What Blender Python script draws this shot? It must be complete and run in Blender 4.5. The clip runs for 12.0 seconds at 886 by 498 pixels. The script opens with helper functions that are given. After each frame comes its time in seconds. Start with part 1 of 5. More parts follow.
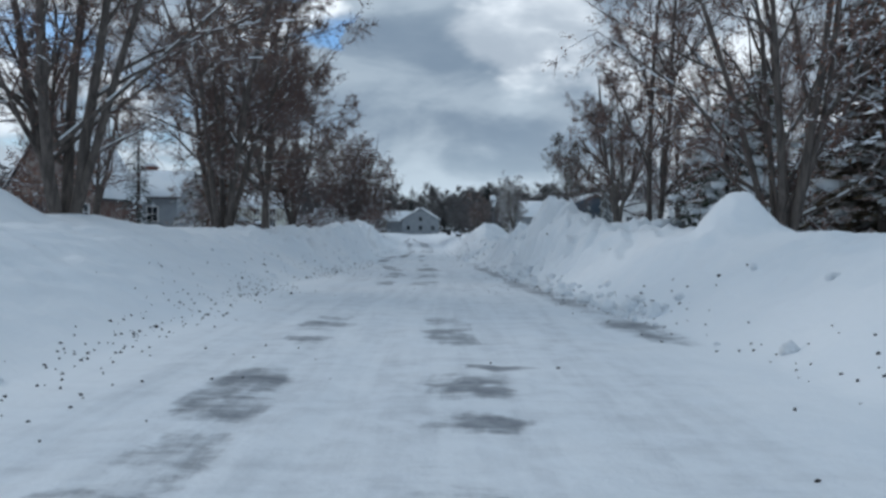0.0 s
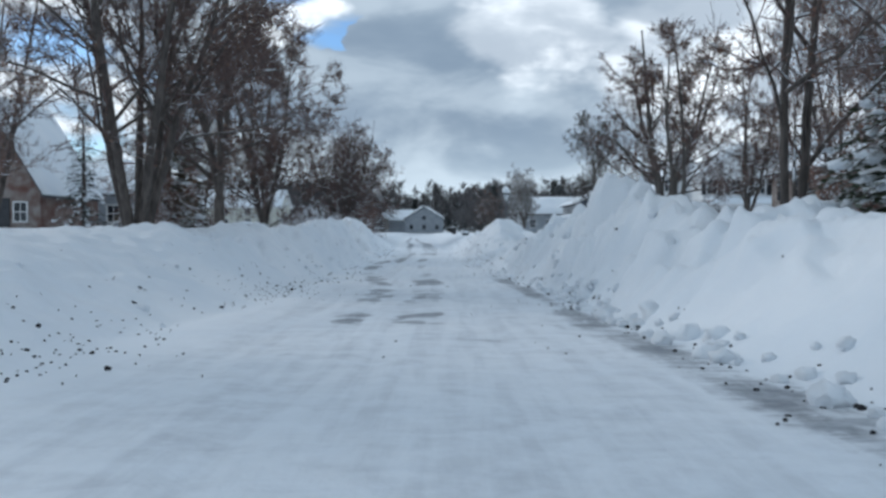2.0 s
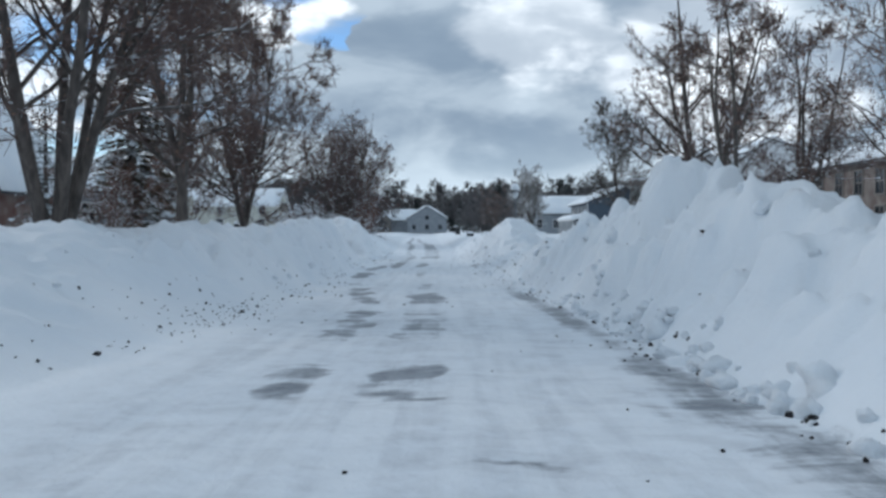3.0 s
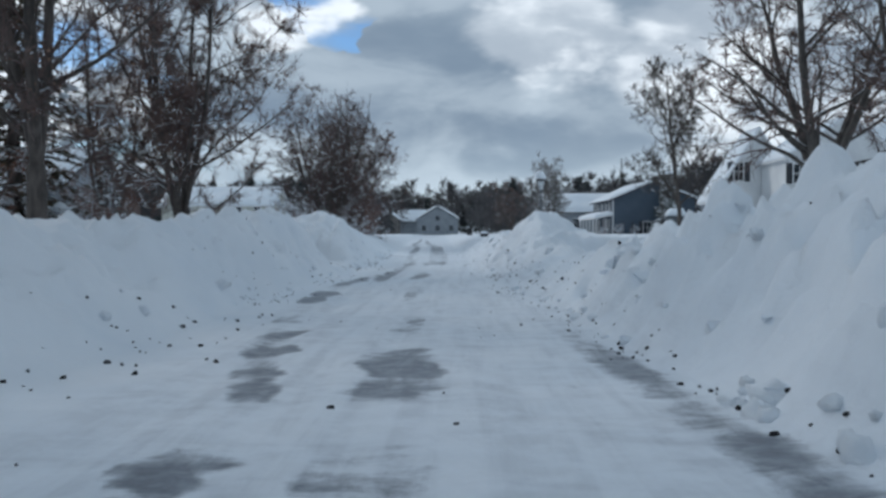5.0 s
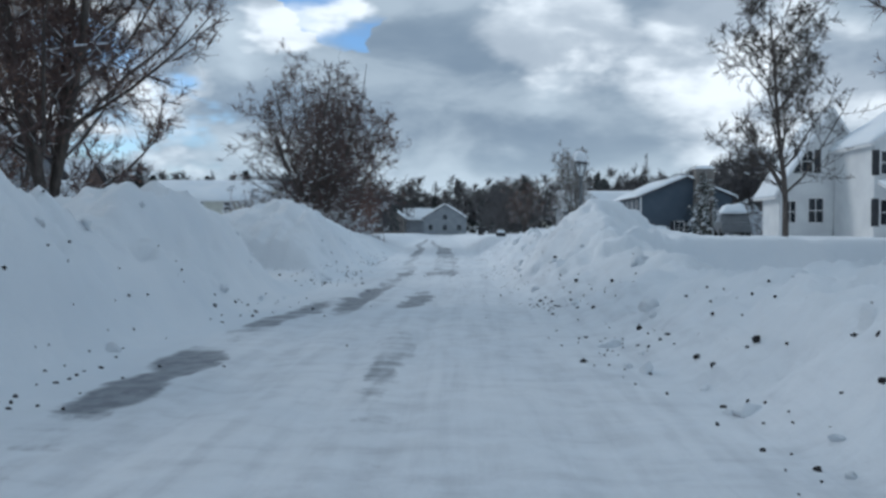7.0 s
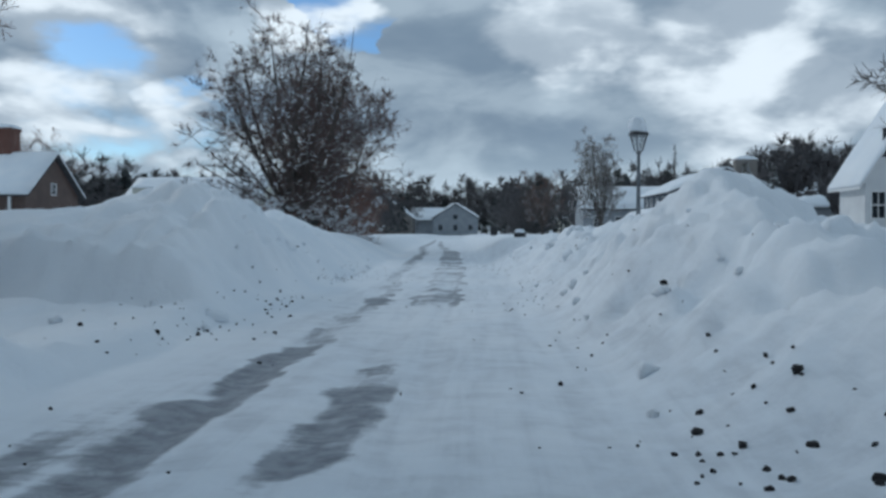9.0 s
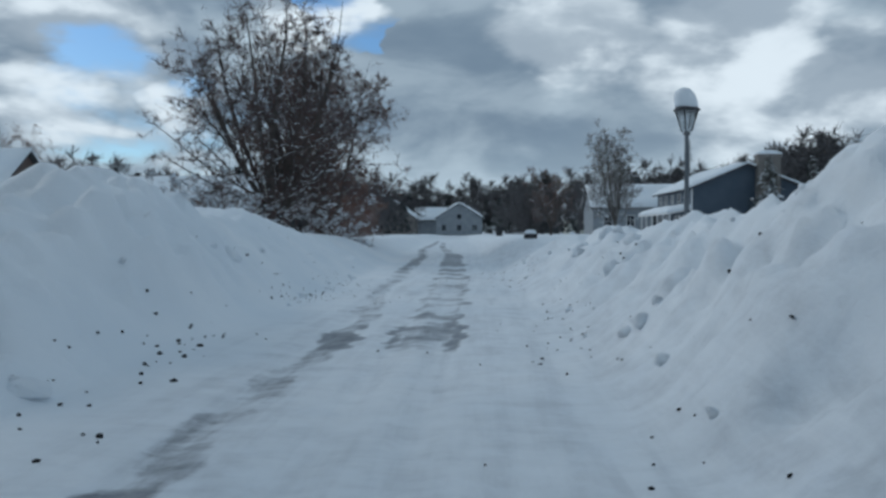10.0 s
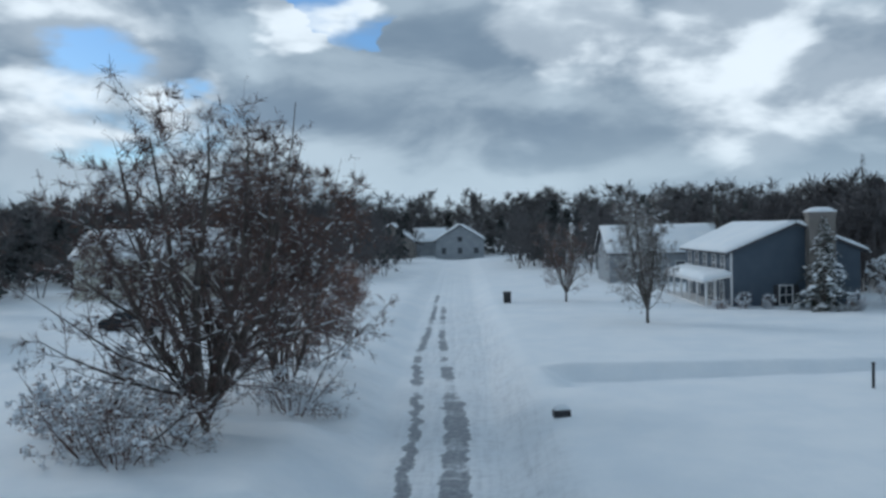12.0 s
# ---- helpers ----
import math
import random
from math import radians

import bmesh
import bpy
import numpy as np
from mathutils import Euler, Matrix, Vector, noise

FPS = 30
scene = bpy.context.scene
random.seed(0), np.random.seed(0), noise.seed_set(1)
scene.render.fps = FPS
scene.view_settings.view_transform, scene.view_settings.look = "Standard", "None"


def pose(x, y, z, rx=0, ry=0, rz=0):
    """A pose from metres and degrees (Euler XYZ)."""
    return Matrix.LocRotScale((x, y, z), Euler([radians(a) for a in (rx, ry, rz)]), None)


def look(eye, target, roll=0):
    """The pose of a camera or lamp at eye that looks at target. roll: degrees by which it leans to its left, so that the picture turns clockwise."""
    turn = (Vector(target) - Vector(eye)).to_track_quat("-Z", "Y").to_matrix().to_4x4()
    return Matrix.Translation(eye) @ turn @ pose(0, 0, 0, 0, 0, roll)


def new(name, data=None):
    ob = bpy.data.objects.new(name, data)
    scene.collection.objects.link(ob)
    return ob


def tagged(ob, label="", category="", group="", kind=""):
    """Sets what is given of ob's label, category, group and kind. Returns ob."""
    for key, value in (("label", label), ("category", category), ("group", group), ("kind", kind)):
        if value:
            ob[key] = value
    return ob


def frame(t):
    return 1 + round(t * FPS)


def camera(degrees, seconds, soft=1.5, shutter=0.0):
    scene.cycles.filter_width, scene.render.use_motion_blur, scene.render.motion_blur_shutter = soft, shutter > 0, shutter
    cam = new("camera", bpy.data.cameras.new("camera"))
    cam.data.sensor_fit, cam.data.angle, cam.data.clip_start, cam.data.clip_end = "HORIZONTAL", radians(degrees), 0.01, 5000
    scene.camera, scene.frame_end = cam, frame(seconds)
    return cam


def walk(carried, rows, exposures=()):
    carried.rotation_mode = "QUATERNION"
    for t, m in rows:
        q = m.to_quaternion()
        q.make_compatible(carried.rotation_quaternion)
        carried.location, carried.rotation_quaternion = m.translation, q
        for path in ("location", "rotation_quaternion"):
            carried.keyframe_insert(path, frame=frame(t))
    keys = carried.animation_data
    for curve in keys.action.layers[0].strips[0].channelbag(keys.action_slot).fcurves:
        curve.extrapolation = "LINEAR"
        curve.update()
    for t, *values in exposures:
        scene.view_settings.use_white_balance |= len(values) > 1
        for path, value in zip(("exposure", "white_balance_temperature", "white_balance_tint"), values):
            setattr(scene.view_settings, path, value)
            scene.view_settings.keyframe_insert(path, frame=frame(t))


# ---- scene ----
cam = camera(56.2, 12.0, 2.9)
PATH = [
    (0, (0.334, -0.415, 1.77), (0.342, 1.584, 1.724), 0.7),
    (0.5, (0.198, 2.098, 1.745), (0.208, 4.097, 1.699), 0.7),
    (1, (0.176, 4.61, 1.612), (0.186, 6.609, 1.567), 0.4),
    (1.5, (0.181, 7.251, 1.699), (0.186, 9.25, 1.652), 0.2),
    (2, (0.323, 9.896, 1.68), (0.32, 11.896, 1.632), -0.0),
    (2.5, (0.299, 12.506, 1.696), (0.294, 14.506, 1.649), 0.3),
    (3, (0.316, 15.420, 1.704), (0.305, 17.419, 1.656), 0.1),
    (5, (0.449, 26.420, 1.524), (0.409, 28.419, 1.48), -0.2),
    (5.5, (0.321, 29.030, 1.513), (0.278, 31.029, 1.469), -0.2),
    (6, (0.398, 31.720, 1.454), (0.348, 33.719, 1.408), 0.4),
    (6.5, (0.203, 34.550, 1.396), (0.151, 36.549, 1.352), 0.4),
    (7, (0.132, 37.380, 1.407), (0.075, 39.379, 1.363), 0.3),
    (8.8, (0.171, 46.795, 1.368), (0.088, 48.793, 1.326), -0.0),
    (9, (0.137, 47.79, 1.376), (0.052, 49.788, 1.333), -0.0),
    (9.5, (0.082, 50.234, 1.356), (-0.008, 52.232, 1.314), -0.2),
    (10, (0.07, 53.060, 1.428), (-0.025, 55.057, 1.385), -0.2),
    (10.5, (-0.036, 55.790, 1.602), (-0.134, 57.787, 1.56), -0.6),
    (11, (-0.12, 58.540, 2.522), (-0.217, 60.537, 2.48), -0.8),
    (11.5, (-0.149, 61.300, 4.608), (-0.247, 63.297, 4.565), -0.8),
    (12, (-0.255, 64.56, 8.093), (-0.352, 66.557, 8.042), -1.3),
]
walk(cam, [(t, look(eye, target, roll)) for t, eye, target, roll in PATH],
     [(0, 0.20, 6150, 9), (1.5, 0.38, 6150, 9), (2.5, 0.48, 6150, 9), (3.2, 0.44, 6150, 9), (5, 0.20, 6150, 9), (7, 0.24, 6050, 8), (9, 0.06, 5950, 6),
      (10.5, -0.10, 5950, 5), (11.5, -0.10, 5950, 5), (12, 0.08, 5950, 6)])

# ---- light and sky ----
world = bpy.data.worlds.new("winter_sky")
scene.world = world
world.use_nodes = True
wt = world.node_tree
wt.nodes.clear()


def wmath(op, a, b=None, clamp=False):
    n = wt.nodes.new("ShaderNodeMath")
    n.operation = op
    n.use_clamp = clamp
    for i, v in enumerate((a, b)):
        if v is None:
            continue
        if isinstance(v, (int, float)):
            n.inputs[i].default_value = v
        else:
            wt.links.new(v, n.inputs[i])
    return n.outputs[0]


def wmix(fac, a, b):
    n = wt.nodes.new("ShaderNodeMix")
    n.data_type = "RGBA"
    for i, v in ((0, fac), (6, a), (7, b)):
        if isinstance(v, (int, float)):
            n.inputs[i].default_value = v
        elif isinstance(v, tuple):
            n.inputs[i].default_value = (*v, 1)
        else:
            wt.links.new(v, n.inputs[i])
    return n.outputs[2]


def wramp(x, lo, hi):
    n = wt.nodes.new("ShaderNodeMapRange")
    n.interpolation_type = "SMOOTHSTEP"
    n.inputs[1].default_value, n.inputs[2].default_value = lo, hi
    wt.links.new(x, n.inputs[0])
    return n.outputs[0]


SUN_EL, SUN_AZ = radians(28), radians(-57)
sky = wt.nodes.new("ShaderNodeTexSky")
sky.sky_type = "NISHITA"
sky.sun_disc = False
sky.sun_elevation = SUN_EL
sky.sun_rotation = SUN_AZ
sky.air_density, sky.dust_density, sky.ozone_density = 1.0, 0.6, 2.0
tc = wt.nodes.new("ShaderNodeTexCoord")
sep = wt.nodes.new("ShaderNodeSeparateXYZ")
wt.links.new(tc.outputs["Generated"], sep.inputs[0])
dx, dy, dz = sep.outputs[0], sep.outputs[1], sep.outputs[2]
# cloud masses, laid out by bearing and height
comb = wt.nodes.new("ShaderNodeMapping")
comb.inputs["Scale"].default_value = (1, 1, 2.0)
wt.links.new(tc.outputs["Generated"], comb.inputs[0])


def wnoise(scale, detail, rough, offset, dist=0.0, stretch=(1, 1, 1)):
    m = wt.nodes.new("ShaderNodeMapping")
    m.inputs["Location"].default_value = offset
    m.inputs["Scale"].default_value = stretch
    wt.links.new(comb.outputs[0], m.inputs[0])
    n = wt.nodes.new("ShaderNodeTexNoise")
    n.inputs["Scale"].default_value, n.inputs["Detail"].default_value = scale, detail
    n.inputs["Roughness"].default_value, n.inputs["Distortion"].default_value = rough, dist
    wt.links.new(m.outputs[0], n.inputs["Vector"])
    return n.outputs[0]


def blob(direction, lo, hi):
    """1 within a patch of sky round a direction, fading to 0."""
    d = Vector(direction).normalized()
    n = wt.nodes.new("ShaderNodeVectorMath")
    n.operation = "DOT_PRODUCT"
    n.inputs[1].default_value = d
    wt.links.new(tc.outputs["Generated"], n.inputs[0])
    wob = wmath("MULTIPLY", wmath("SUBTRACT", wnoise(3.1, 5, 0.6, (d.x, d.z, 0)), 0.5), 0.03)
    return wramp(wmath("ADD", n.outputs["Value"], wob), lo, hi)


def patches(*rows):
    """The highest of several patches of sky: direction, lo, hi."""
    out = blob(*rows[0])
    for row in rows[1:]:
        out = wmath("MAXIMUM", out, blob(*row))
    return out


# heaped clouds: where the field falls off towards the sun's side and upward, a billow's lit top; elsewhere its grey base
field = wnoise(5.2, 6, 0.48, (3.7, 1.3, 0.2), 0.25, (1, 1, 1.15))
lifted = wnoise(5.2, 6, 0.48, (3.67, 1.3, 0.29), 0.25, (1, 1, 1.15))
mass = wramp(wnoise(2.6, 3, 0.5, (0.4, 6.3, 1.9), 0.2), 0.36, 0.64)
relief = wramp(wmath("SUBTRACT", field, lifted), -0.12, 0.15)
body = wramp(field, 0.34, 0.66)
shade = wmath("ADD", wmath("MULTIPLY", relief, 0.40), wmath("ADD", wmath("MULTIPLY", body, 0.30), wmath("MULTIPLY", mass, 0.30)))
cloud = wmix(wramp(shade, 0.15, 0.85), (0.20, 0.262, 0.335), (0.495, 0.567, 0.625))
dark = patches(((-0.46, 1, 0.205), 0.984, 0.9975), ((-0.03, 1, 0.19), 0.985, 0.9985), ((0.20, 1, 0.165), 0.987, 0.9985), ((0.10, 1, 0.30), 0.988, 0.9985), ((-0.12, 1, 0.22), 0.988, 0.9985), ((0.52, 1, 0.21), 0.984, 0.9975))
cloud = wmix(wmath("MULTIPLY", dark, 0.55), cloud, wmix(body, (0.185, 0.24, 0.305), (0.30, 0.36, 0.42)))
bright = patches(((-0.44, 1, 0.285), 0.990, 0.9985), ((0.355, 1, 0.17), 0.9935, 0.9992), ((0.30, 1, 0.26), 0.9925, 0.9990), ((0.115, 1, 0.235), 0.9955, 0.99995),
                 ((-0.215, 1, 0.275), 0.9978, 0.9999), ((-0.53, 1, 0.13), 0.9950, 0.9993), ((-0.375, 1, 0.145), 0.9968, 0.9997), ((-0.42, 1, 0.09), 0.9975, 0.9996))
billow = wramp(wmath("ADD", wmath("MULTIPLY", relief, 0.55), wmath("MULTIPLY", body, 0.45)), 0.15, 0.85)
cloud = wmix(wmath("MULTIPLY", bright, wmath("ADD", 0.26, wmath("MULTIPLY", billow, 0.60))), cloud, (0.90, 0.935, 0.96))
hole = patches(((-0.455, 1, 0.15), 0.9962, 0.9996), ((-0.34, 1, 0.135), 0.9975, 0.9996), ((-0.173, 1, 0.285), 0.9996, 0.99992))
hole = wmath("MULTIPLY", hole, wramp(field, 0.57, 0.40))
low = wramp(dz, 0.13, 0.03)
cloud = wmix(wmath("MULTIPLY", low, 0.5), cloud, (0.50, 0.59, 0.65))
skyc = wt.nodes.new("ShaderNodeMix")
skyc.data_type, skyc.blend_type = "RGBA", "MULTIPLY"
skyc.inputs[0].default_value = 1
wt.links.new(sky.outputs[0], skyc.inputs[6])
skyc.inputs[7].default_value = (0.062, 0.080, 0.098, 1)
final = wmix(hole, cloud, skyc.outputs[2])
bg = wt.nodes.new("ShaderNodeBackground")
wt.links.new(final, bg.inputs[0])
bg.inputs[1].default_value = 1.0
wout = wt.nodes.new("ShaderNodeOutputWorld")
wt.links.new(bg.outputs[0], wout.inputs[0])

sun = new("sun", bpy.data.lights.new("sun", "SUN"))
sun.data.energy, sun.data.angle, sun.data.color = 0.68, radians(14), (1.0, 0.95, 0.9)
sun.matrix_world = look((-52, 34, 33), (0, 0, 0))


# ---- materials ----
def material(name, rough=0.8):
    m = bpy.data.materials.new(name)
    m.use_nodes = True
    b = m.node_tree.nodes["Principled BSDF"]
    b.inputs["Roughness"].default_value = rough
    return m, m.node_tree, b


class Nodes:
    """Short hand for building a node tree."""

    def __init__(self, tree):
        self.t = tree

    def put(self, sock, v):
        if isinstance(v, (int, float)):
            sock.default_value = v
        elif isinstance(v, tuple):
            sock.default_value = (*v, 1) if len(v) == 3 and sock.type == "RGBA" else v
        else:
            self.t.links.new(v, sock)

    def math(self, op, a, b=0.0, clamp=False):
        n = self.t.nodes.new("ShaderNodeMath")
        n.operation, n.use_clamp = op, clamp
        self.put(n.inputs[0], a), self.put(n.inputs[1], b)
        return n.outputs[0]

    def mix(self, fac, a, b):
        n = self.t.nodes.new("ShaderNodeMix")
        n.data_type = "RGBA"
        self.put(n.inputs[0], fac), self.put(n.inputs[6], a), self.put(n.inputs[7], b)
        return n.outputs[2]

    def ramp(self, x, lo, hi):
        n = self.t.nodes.new("ShaderNodeMapRange")
        n.interpolation_type = "SMOOTHSTEP"
        n.inputs[1].default_value, n.inputs[2].default_value = lo, hi
        self.put(n.inputs[0], x)
        return n.outputs[0]

    def pos(self, stretch=(1, 1, 1)):
        c = self.t.nodes.new("ShaderNodeTexCoord")
        m = self.t.nodes.new("ShaderNodeMapping")
        m.inputs["Scale"].default_value = stretch
        self.t.links.new(c.outputs["Object"], m.inputs[0])
        return m.outputs[0]

    def noise(self, scale, detail=4, rough=0.55, stretch=(1, 1, 1), dist=0.0):
        n = self.t.nodes.new("ShaderNodeTexNoise")
        n.inputs["Scale"].default_value, n.inputs["Detail"].default_value = scale, detail
        n.inputs["Roughness"].default_value, n.inputs["Distortion"].default_value = rough, dist
        self.t.links.new(self.pos(stretch), n.inputs["Vector"])
        return n.outputs[0]

    def bump(self, height, strength, distance, bsdf):
        n = self.t.nodes.new("ShaderNodeBump")
        n.inputs["Strength"].default_value, n.inputs["Distance"].default_value = strength, distance
        self.t.links.new(height, n.inputs["Height"])
        self.t.links.new(n.outputs[0], bsdf.inputs["Normal"])

    def up(self):
        g = self.t.nodes.new("ShaderNodeNewGeometry")
        s = self.t.nodes.new("ShaderNodeSeparateXYZ")
        self.t.links.new(g.outputs["Normal"], s.inputs[0])
        return s.outputs[2]

    def island(self):
        return self.t.nodes.new("ShaderNodeNewGeometry").outputs["Random Per Island"]

    def attr(self, name):
        n = self.t.nodes.new("ShaderNodeAttribute")
        n.attribute_name = name
        return n.outputs["Fac"]


SNOW = (0.80, 0.84, 0.88)


def snow_material():
    m, t, b = material("snow", 0.75)
    n = Nodes(t)
    large, fine = n.noise(0.5, 5), n.noise(9, 5, 0.65)
    n.put(b.inputs["Base Color"], n.mix(n.ramp(large, 0.3, 0.7), (0.76, 0.81, 0.86), (0.83, 0.86, 0.89)))
    n.bump(n.math("ADD", n.math("MULTIPLY", n.noise(2.2, 6, 0.6), 1.0), n.math("MULTIPLY", fine, 0.35)), 0.5, 0.06, b)
    return m


def ground_material():
    """Loose snow on banks and yards; ploughed snow on the road, worn through to grey ice and wet asphalt where wheels ran."""
    m, t, b = material("ground_snow", 0.75)
    n = Nodes(t)
    bare, dirty = n.attr("bare"), n.attr("dirty")
    large, fine = n.noise(0.35, 5), n.noise(11, 5, 0.65)
    white = n.mix(n.ramp(large, 0.3, 0.7), (0.76, 0.81, 0.86), (0.84, 0.87, 0.90))
    grey = n.mix(n.ramp(n.noise(3.0, 5, 0.6), 0.35, 0.7), (0.55, 0.58, 0.62), (0.72, 0.76, 0.81))
    drag = n.ramp(n.noise(2.4, 5, 0.6, (1.5, 0.10, 1), 0.3), 0.40, 0.66)
    scuff = n.ramp(n.noise(1.9, 6, 0.65, (0.45, 1.5, 1), 0.6), 0.46, 0.70)
    soiled = n.math("ADD", n.math("MULTIPLY", drag, 0.42), n.math("ADD", n.math("MULTIPLY", scuff, 0.36), 0.22))
    white = n.mix(n.math("MULTIPLY", dirty, soiled), white, grey)
    patch = n.noise(1.5, 7, 0.66, (0.55, 1.5, 1), 0.9)
    streak = n.noise(2.6, 5, 0.6, (1.9, 0.3, 1), 0.4)
    crumb = n.noise(9.0, 5, 0.7, (1, 0.8, 1), 0.6)
    cover = n.math("ADD", n.math("MULTIPLY", patch, 0.56), n.math("MULTIPLY", streak, 0.24))
    cover = n.math("ADD", cover, n.math("MULTIPLY", crumb, 0.20))
    worn = n.ramp(n.math("ADD", cover, n.math("MULTIPLY", bare, 0.46)), 0.70, 0.93)
    icy = n.mix(n.ramp(n.noise(5, 5, 0.65), 0.35, 0.65), (0.10, 0.112, 0.135), (0.24, 0.262, 0.295))
    n.put(b.inputs["Base Color"], n.mix(n.math("MULTIPLY", worn, 0.9), white, icy))
    n.put(b.inputs["Roughness"], n.math("SUBTRACT", 0.78, n.math("MULTIPLY", worn, 0.3)))
    hgt = n.math("ADD", n.math("MULTIPLY", n.noise(3.2, 6, 0.6), 1.0), n.math("MULTIPLY", fine, 0.35))
    hgt = n.math("SUBTRACT", hgt, n.math("MULTIPLY", worn, 0.5))
    n.bump(hgt, 0.55, 0.06, b)
    return m


def bark_material(name, dark, light, snowy):
    m, t, b = material(name, 0.9)
    n = Nodes(t)
    grain = n.noise(7, 5, 0.65, (1, 1, 0.25))
    col = n.mix(n.ramp(grain, 0.3, 0.7), dark, light)
    top = n.ramp(n.math("ADD", n.up(), n.math("MULTIPLY", n.math("SUBTRACT", n.noise(2.5, 4), 0.5), 1.2)), snowy, snowy + 0.25)
    n.put(b.inputs["Base Color"], n.mix(top, col, SNOW))
    n.bump(grain, 0.6, 0.02, b)
    return m


def leaf_material(name, a, c, snowy=2.0):
    m, t, b = material(name, 0.8)
    n = Nodes(t)
    col = n.mix(n.island(), a, c)
    if snowy < 1.5:
        top = n.ramp(n.math("ADD", n.up(), n.math("MULTIPLY", n.math("SUBTRACT", n.noise(1.3, 4), 0.5), 1.6)), snowy, snowy + 0.2)
        col = n.mix(top, col, SNOW)
    n.put(b.inputs["Base Color"], col)
    return m


def plain_material(name, a, c, rough=0.7, scale=3.0, metal=0.0, bump=0.3):
    m, t, b = material(name, rough)
    n = Nodes(t)
    f = n.noise(scale, 5, 0.6)
    n.put(b.inputs["Base Color"], n.mix(n.ramp(f, 0.3, 0.7), a, c))
    b.inputs["Metallic"].default_value = metal
    n.bump(n.noise(scale * 6, 4), bump, 0.01, b)
    return m


def siding_material(name, a, c):
    """Painted clapboard: courses 14 cm high."""
    m, t, b = material(name, 0.6)
    n = Nodes(t)
    w = t.nodes.new("ShaderNodeTexWave")
    w.wave_type, w.bands_direction, w.wave_profile = "BANDS", "Z", "SAW"
    w.inputs["Scale"].default_value = 2.2
    t.links.new(n.pos(), w.inputs["Vector"])
    f = n.noise(0.8, 5, 0.6)
    n.put(b.inputs["Base Color"], n.mix(n.ramp(f, 0.3, 0.7), a, c))
    n.bump(w.outputs["Fac"], 0.5, 0.02, b)
    return m


def brick_material(name, a, c):
    m, t, b = material(name, 0.85)
    n = Nodes(t)
    br = t.nodes.new("ShaderNodeTexBrick")
    br.inputs["Scale"].default_value = 4.5
    br.inputs["Color1"].default_value, br.inputs["Color2"].default_value = (*a, 1), (*c, 1)
    br.inputs["Mortar"].default_value = (0.3, 0.28, 0.26, 1)
    t.links.new(n.pos((1, 1, 1)), br.inputs["Vector"])
    n.put(b.inputs["Base Color"], n.mix(n.ramp(n.noise(1.1, 4), 0.3, 0.7), br.outputs["Color"], c))
    n.bump(n.noise(20, 4), 0.4, 0.01, b)
    return m


M_SNOW, M_GROUND = snow_material(), ground_material()
M_BARK = bark_material("bark", (0.052, 0.044, 0.040), (0.14, 0.118, 0.105), 0.66)
M_TWIG = bark_material("twig", (0.085, 0.057, 0.052), (0.195, 0.134, 0.12), 0.8)
M_TWIGD = bark_material("dark_twig", (0.070, 0.048, 0.045), (0.165, 0.112, 0.102), 0.95)
M_BARKG = bark_material("bark_grey", (0.06, 0.054, 0.05), (0.14, 0.125, 0.112), 0.66)
M_BARKP = bark_material("pale_twig", (0.16, 0.14, 0.13), (0.30, 0.27, 0.25), 0.7)
M_LEAF = leaf_material("dry_leaf", (0.17, 0.098, 0.07), (0.34, 0.205, 0.145), 0.85)
M_LEAFR = leaf_material("russet_leaf", (0.13, 0.062, 0.044), (0.30, 0.15, 0.096), 0.88)
M_NEEDLE = leaf_material("needle", (0.018, 0.032, 0.016), (0.055, 0.075, 0.032), 0.72)
M_NEEDLED = leaf_material("dark_needle", (0.012, 0.020, 0.016), (0.035, 0.05, 0.035), 0.8)
M_NEEDLEB = leaf_material("browned_needle", (0.05, 0.04, 0.024), (0.12, 0.09, 0.05), 0.8)
# far twigs: the haze of distance is put into this greyer, bluer colour
M_WOODS = leaf_material("hazed_twig", (0.080, 0.076, 0.080), (0.145, 0.137, 0.14))
# needles for the belts, paled and blued to paint in haze
M_NEEDLEF = leaf_material("hazed_needle", (0.050, 0.058, 0.060), (0.09, 0.10, 0.10))
M_BLUE = siding_material("blue_siding", (0.055, 0.080, 0.112), (0.07, 0.096, 0.13))
M_WHITE = siding_material("white_siding", (0.66, 0.67, 0.68), (0.76, 0.77, 0.77))
M_CREAM = siding_material("cream_siding", (0.52, 0.52, 0.46), (0.60, 0.60, 0.54))
M_GREYS = siding_material("grey_siding", (0.24, 0.265, 0.29), (0.31, 0.335, 0.36))
M_BROWN = siding_material("brown_siding", (0.085, 0.055, 0.045), (0.13, 0.085, 0.07))
M_TAN = siding_material("tan_siding", (0.16, 0.145, 0.13), (0.22, 0.20, 0.185))
M_BRICK = brick_material("brick", (0.20, 0.075, 0.05), (0.13, 0.06, 0.045))
M_BRICKD = brick_material("old_brick", (0.13, 0.085, 0.07), (0.10, 0.07, 0.06))
M_TRIM = plain_material("white_trim", (0.68, 0.68, 0.68), (0.78, 0.78, 0.78), 0.5)
M_SHUT = plain_material("dark_shutter", (0.02, 0.022, 0.026), (0.04, 0.042, 0.05), 0.5)
M_ROOF = plain_material("shingle", (0.05, 0.05, 0.055), (0.09, 0.09, 0.095), 0.9, 5)
M_METAL = plain_material("grey_painted_metal", (0.10, 0.115, 0.13), (0.17, 0.185, 0.20), 0.5, 6, 0.3)
M_BLACK = plain_material("black_paint", (0.012, 0.012, 0.014), (0.03, 0.03, 0.034), 0.4, 8)
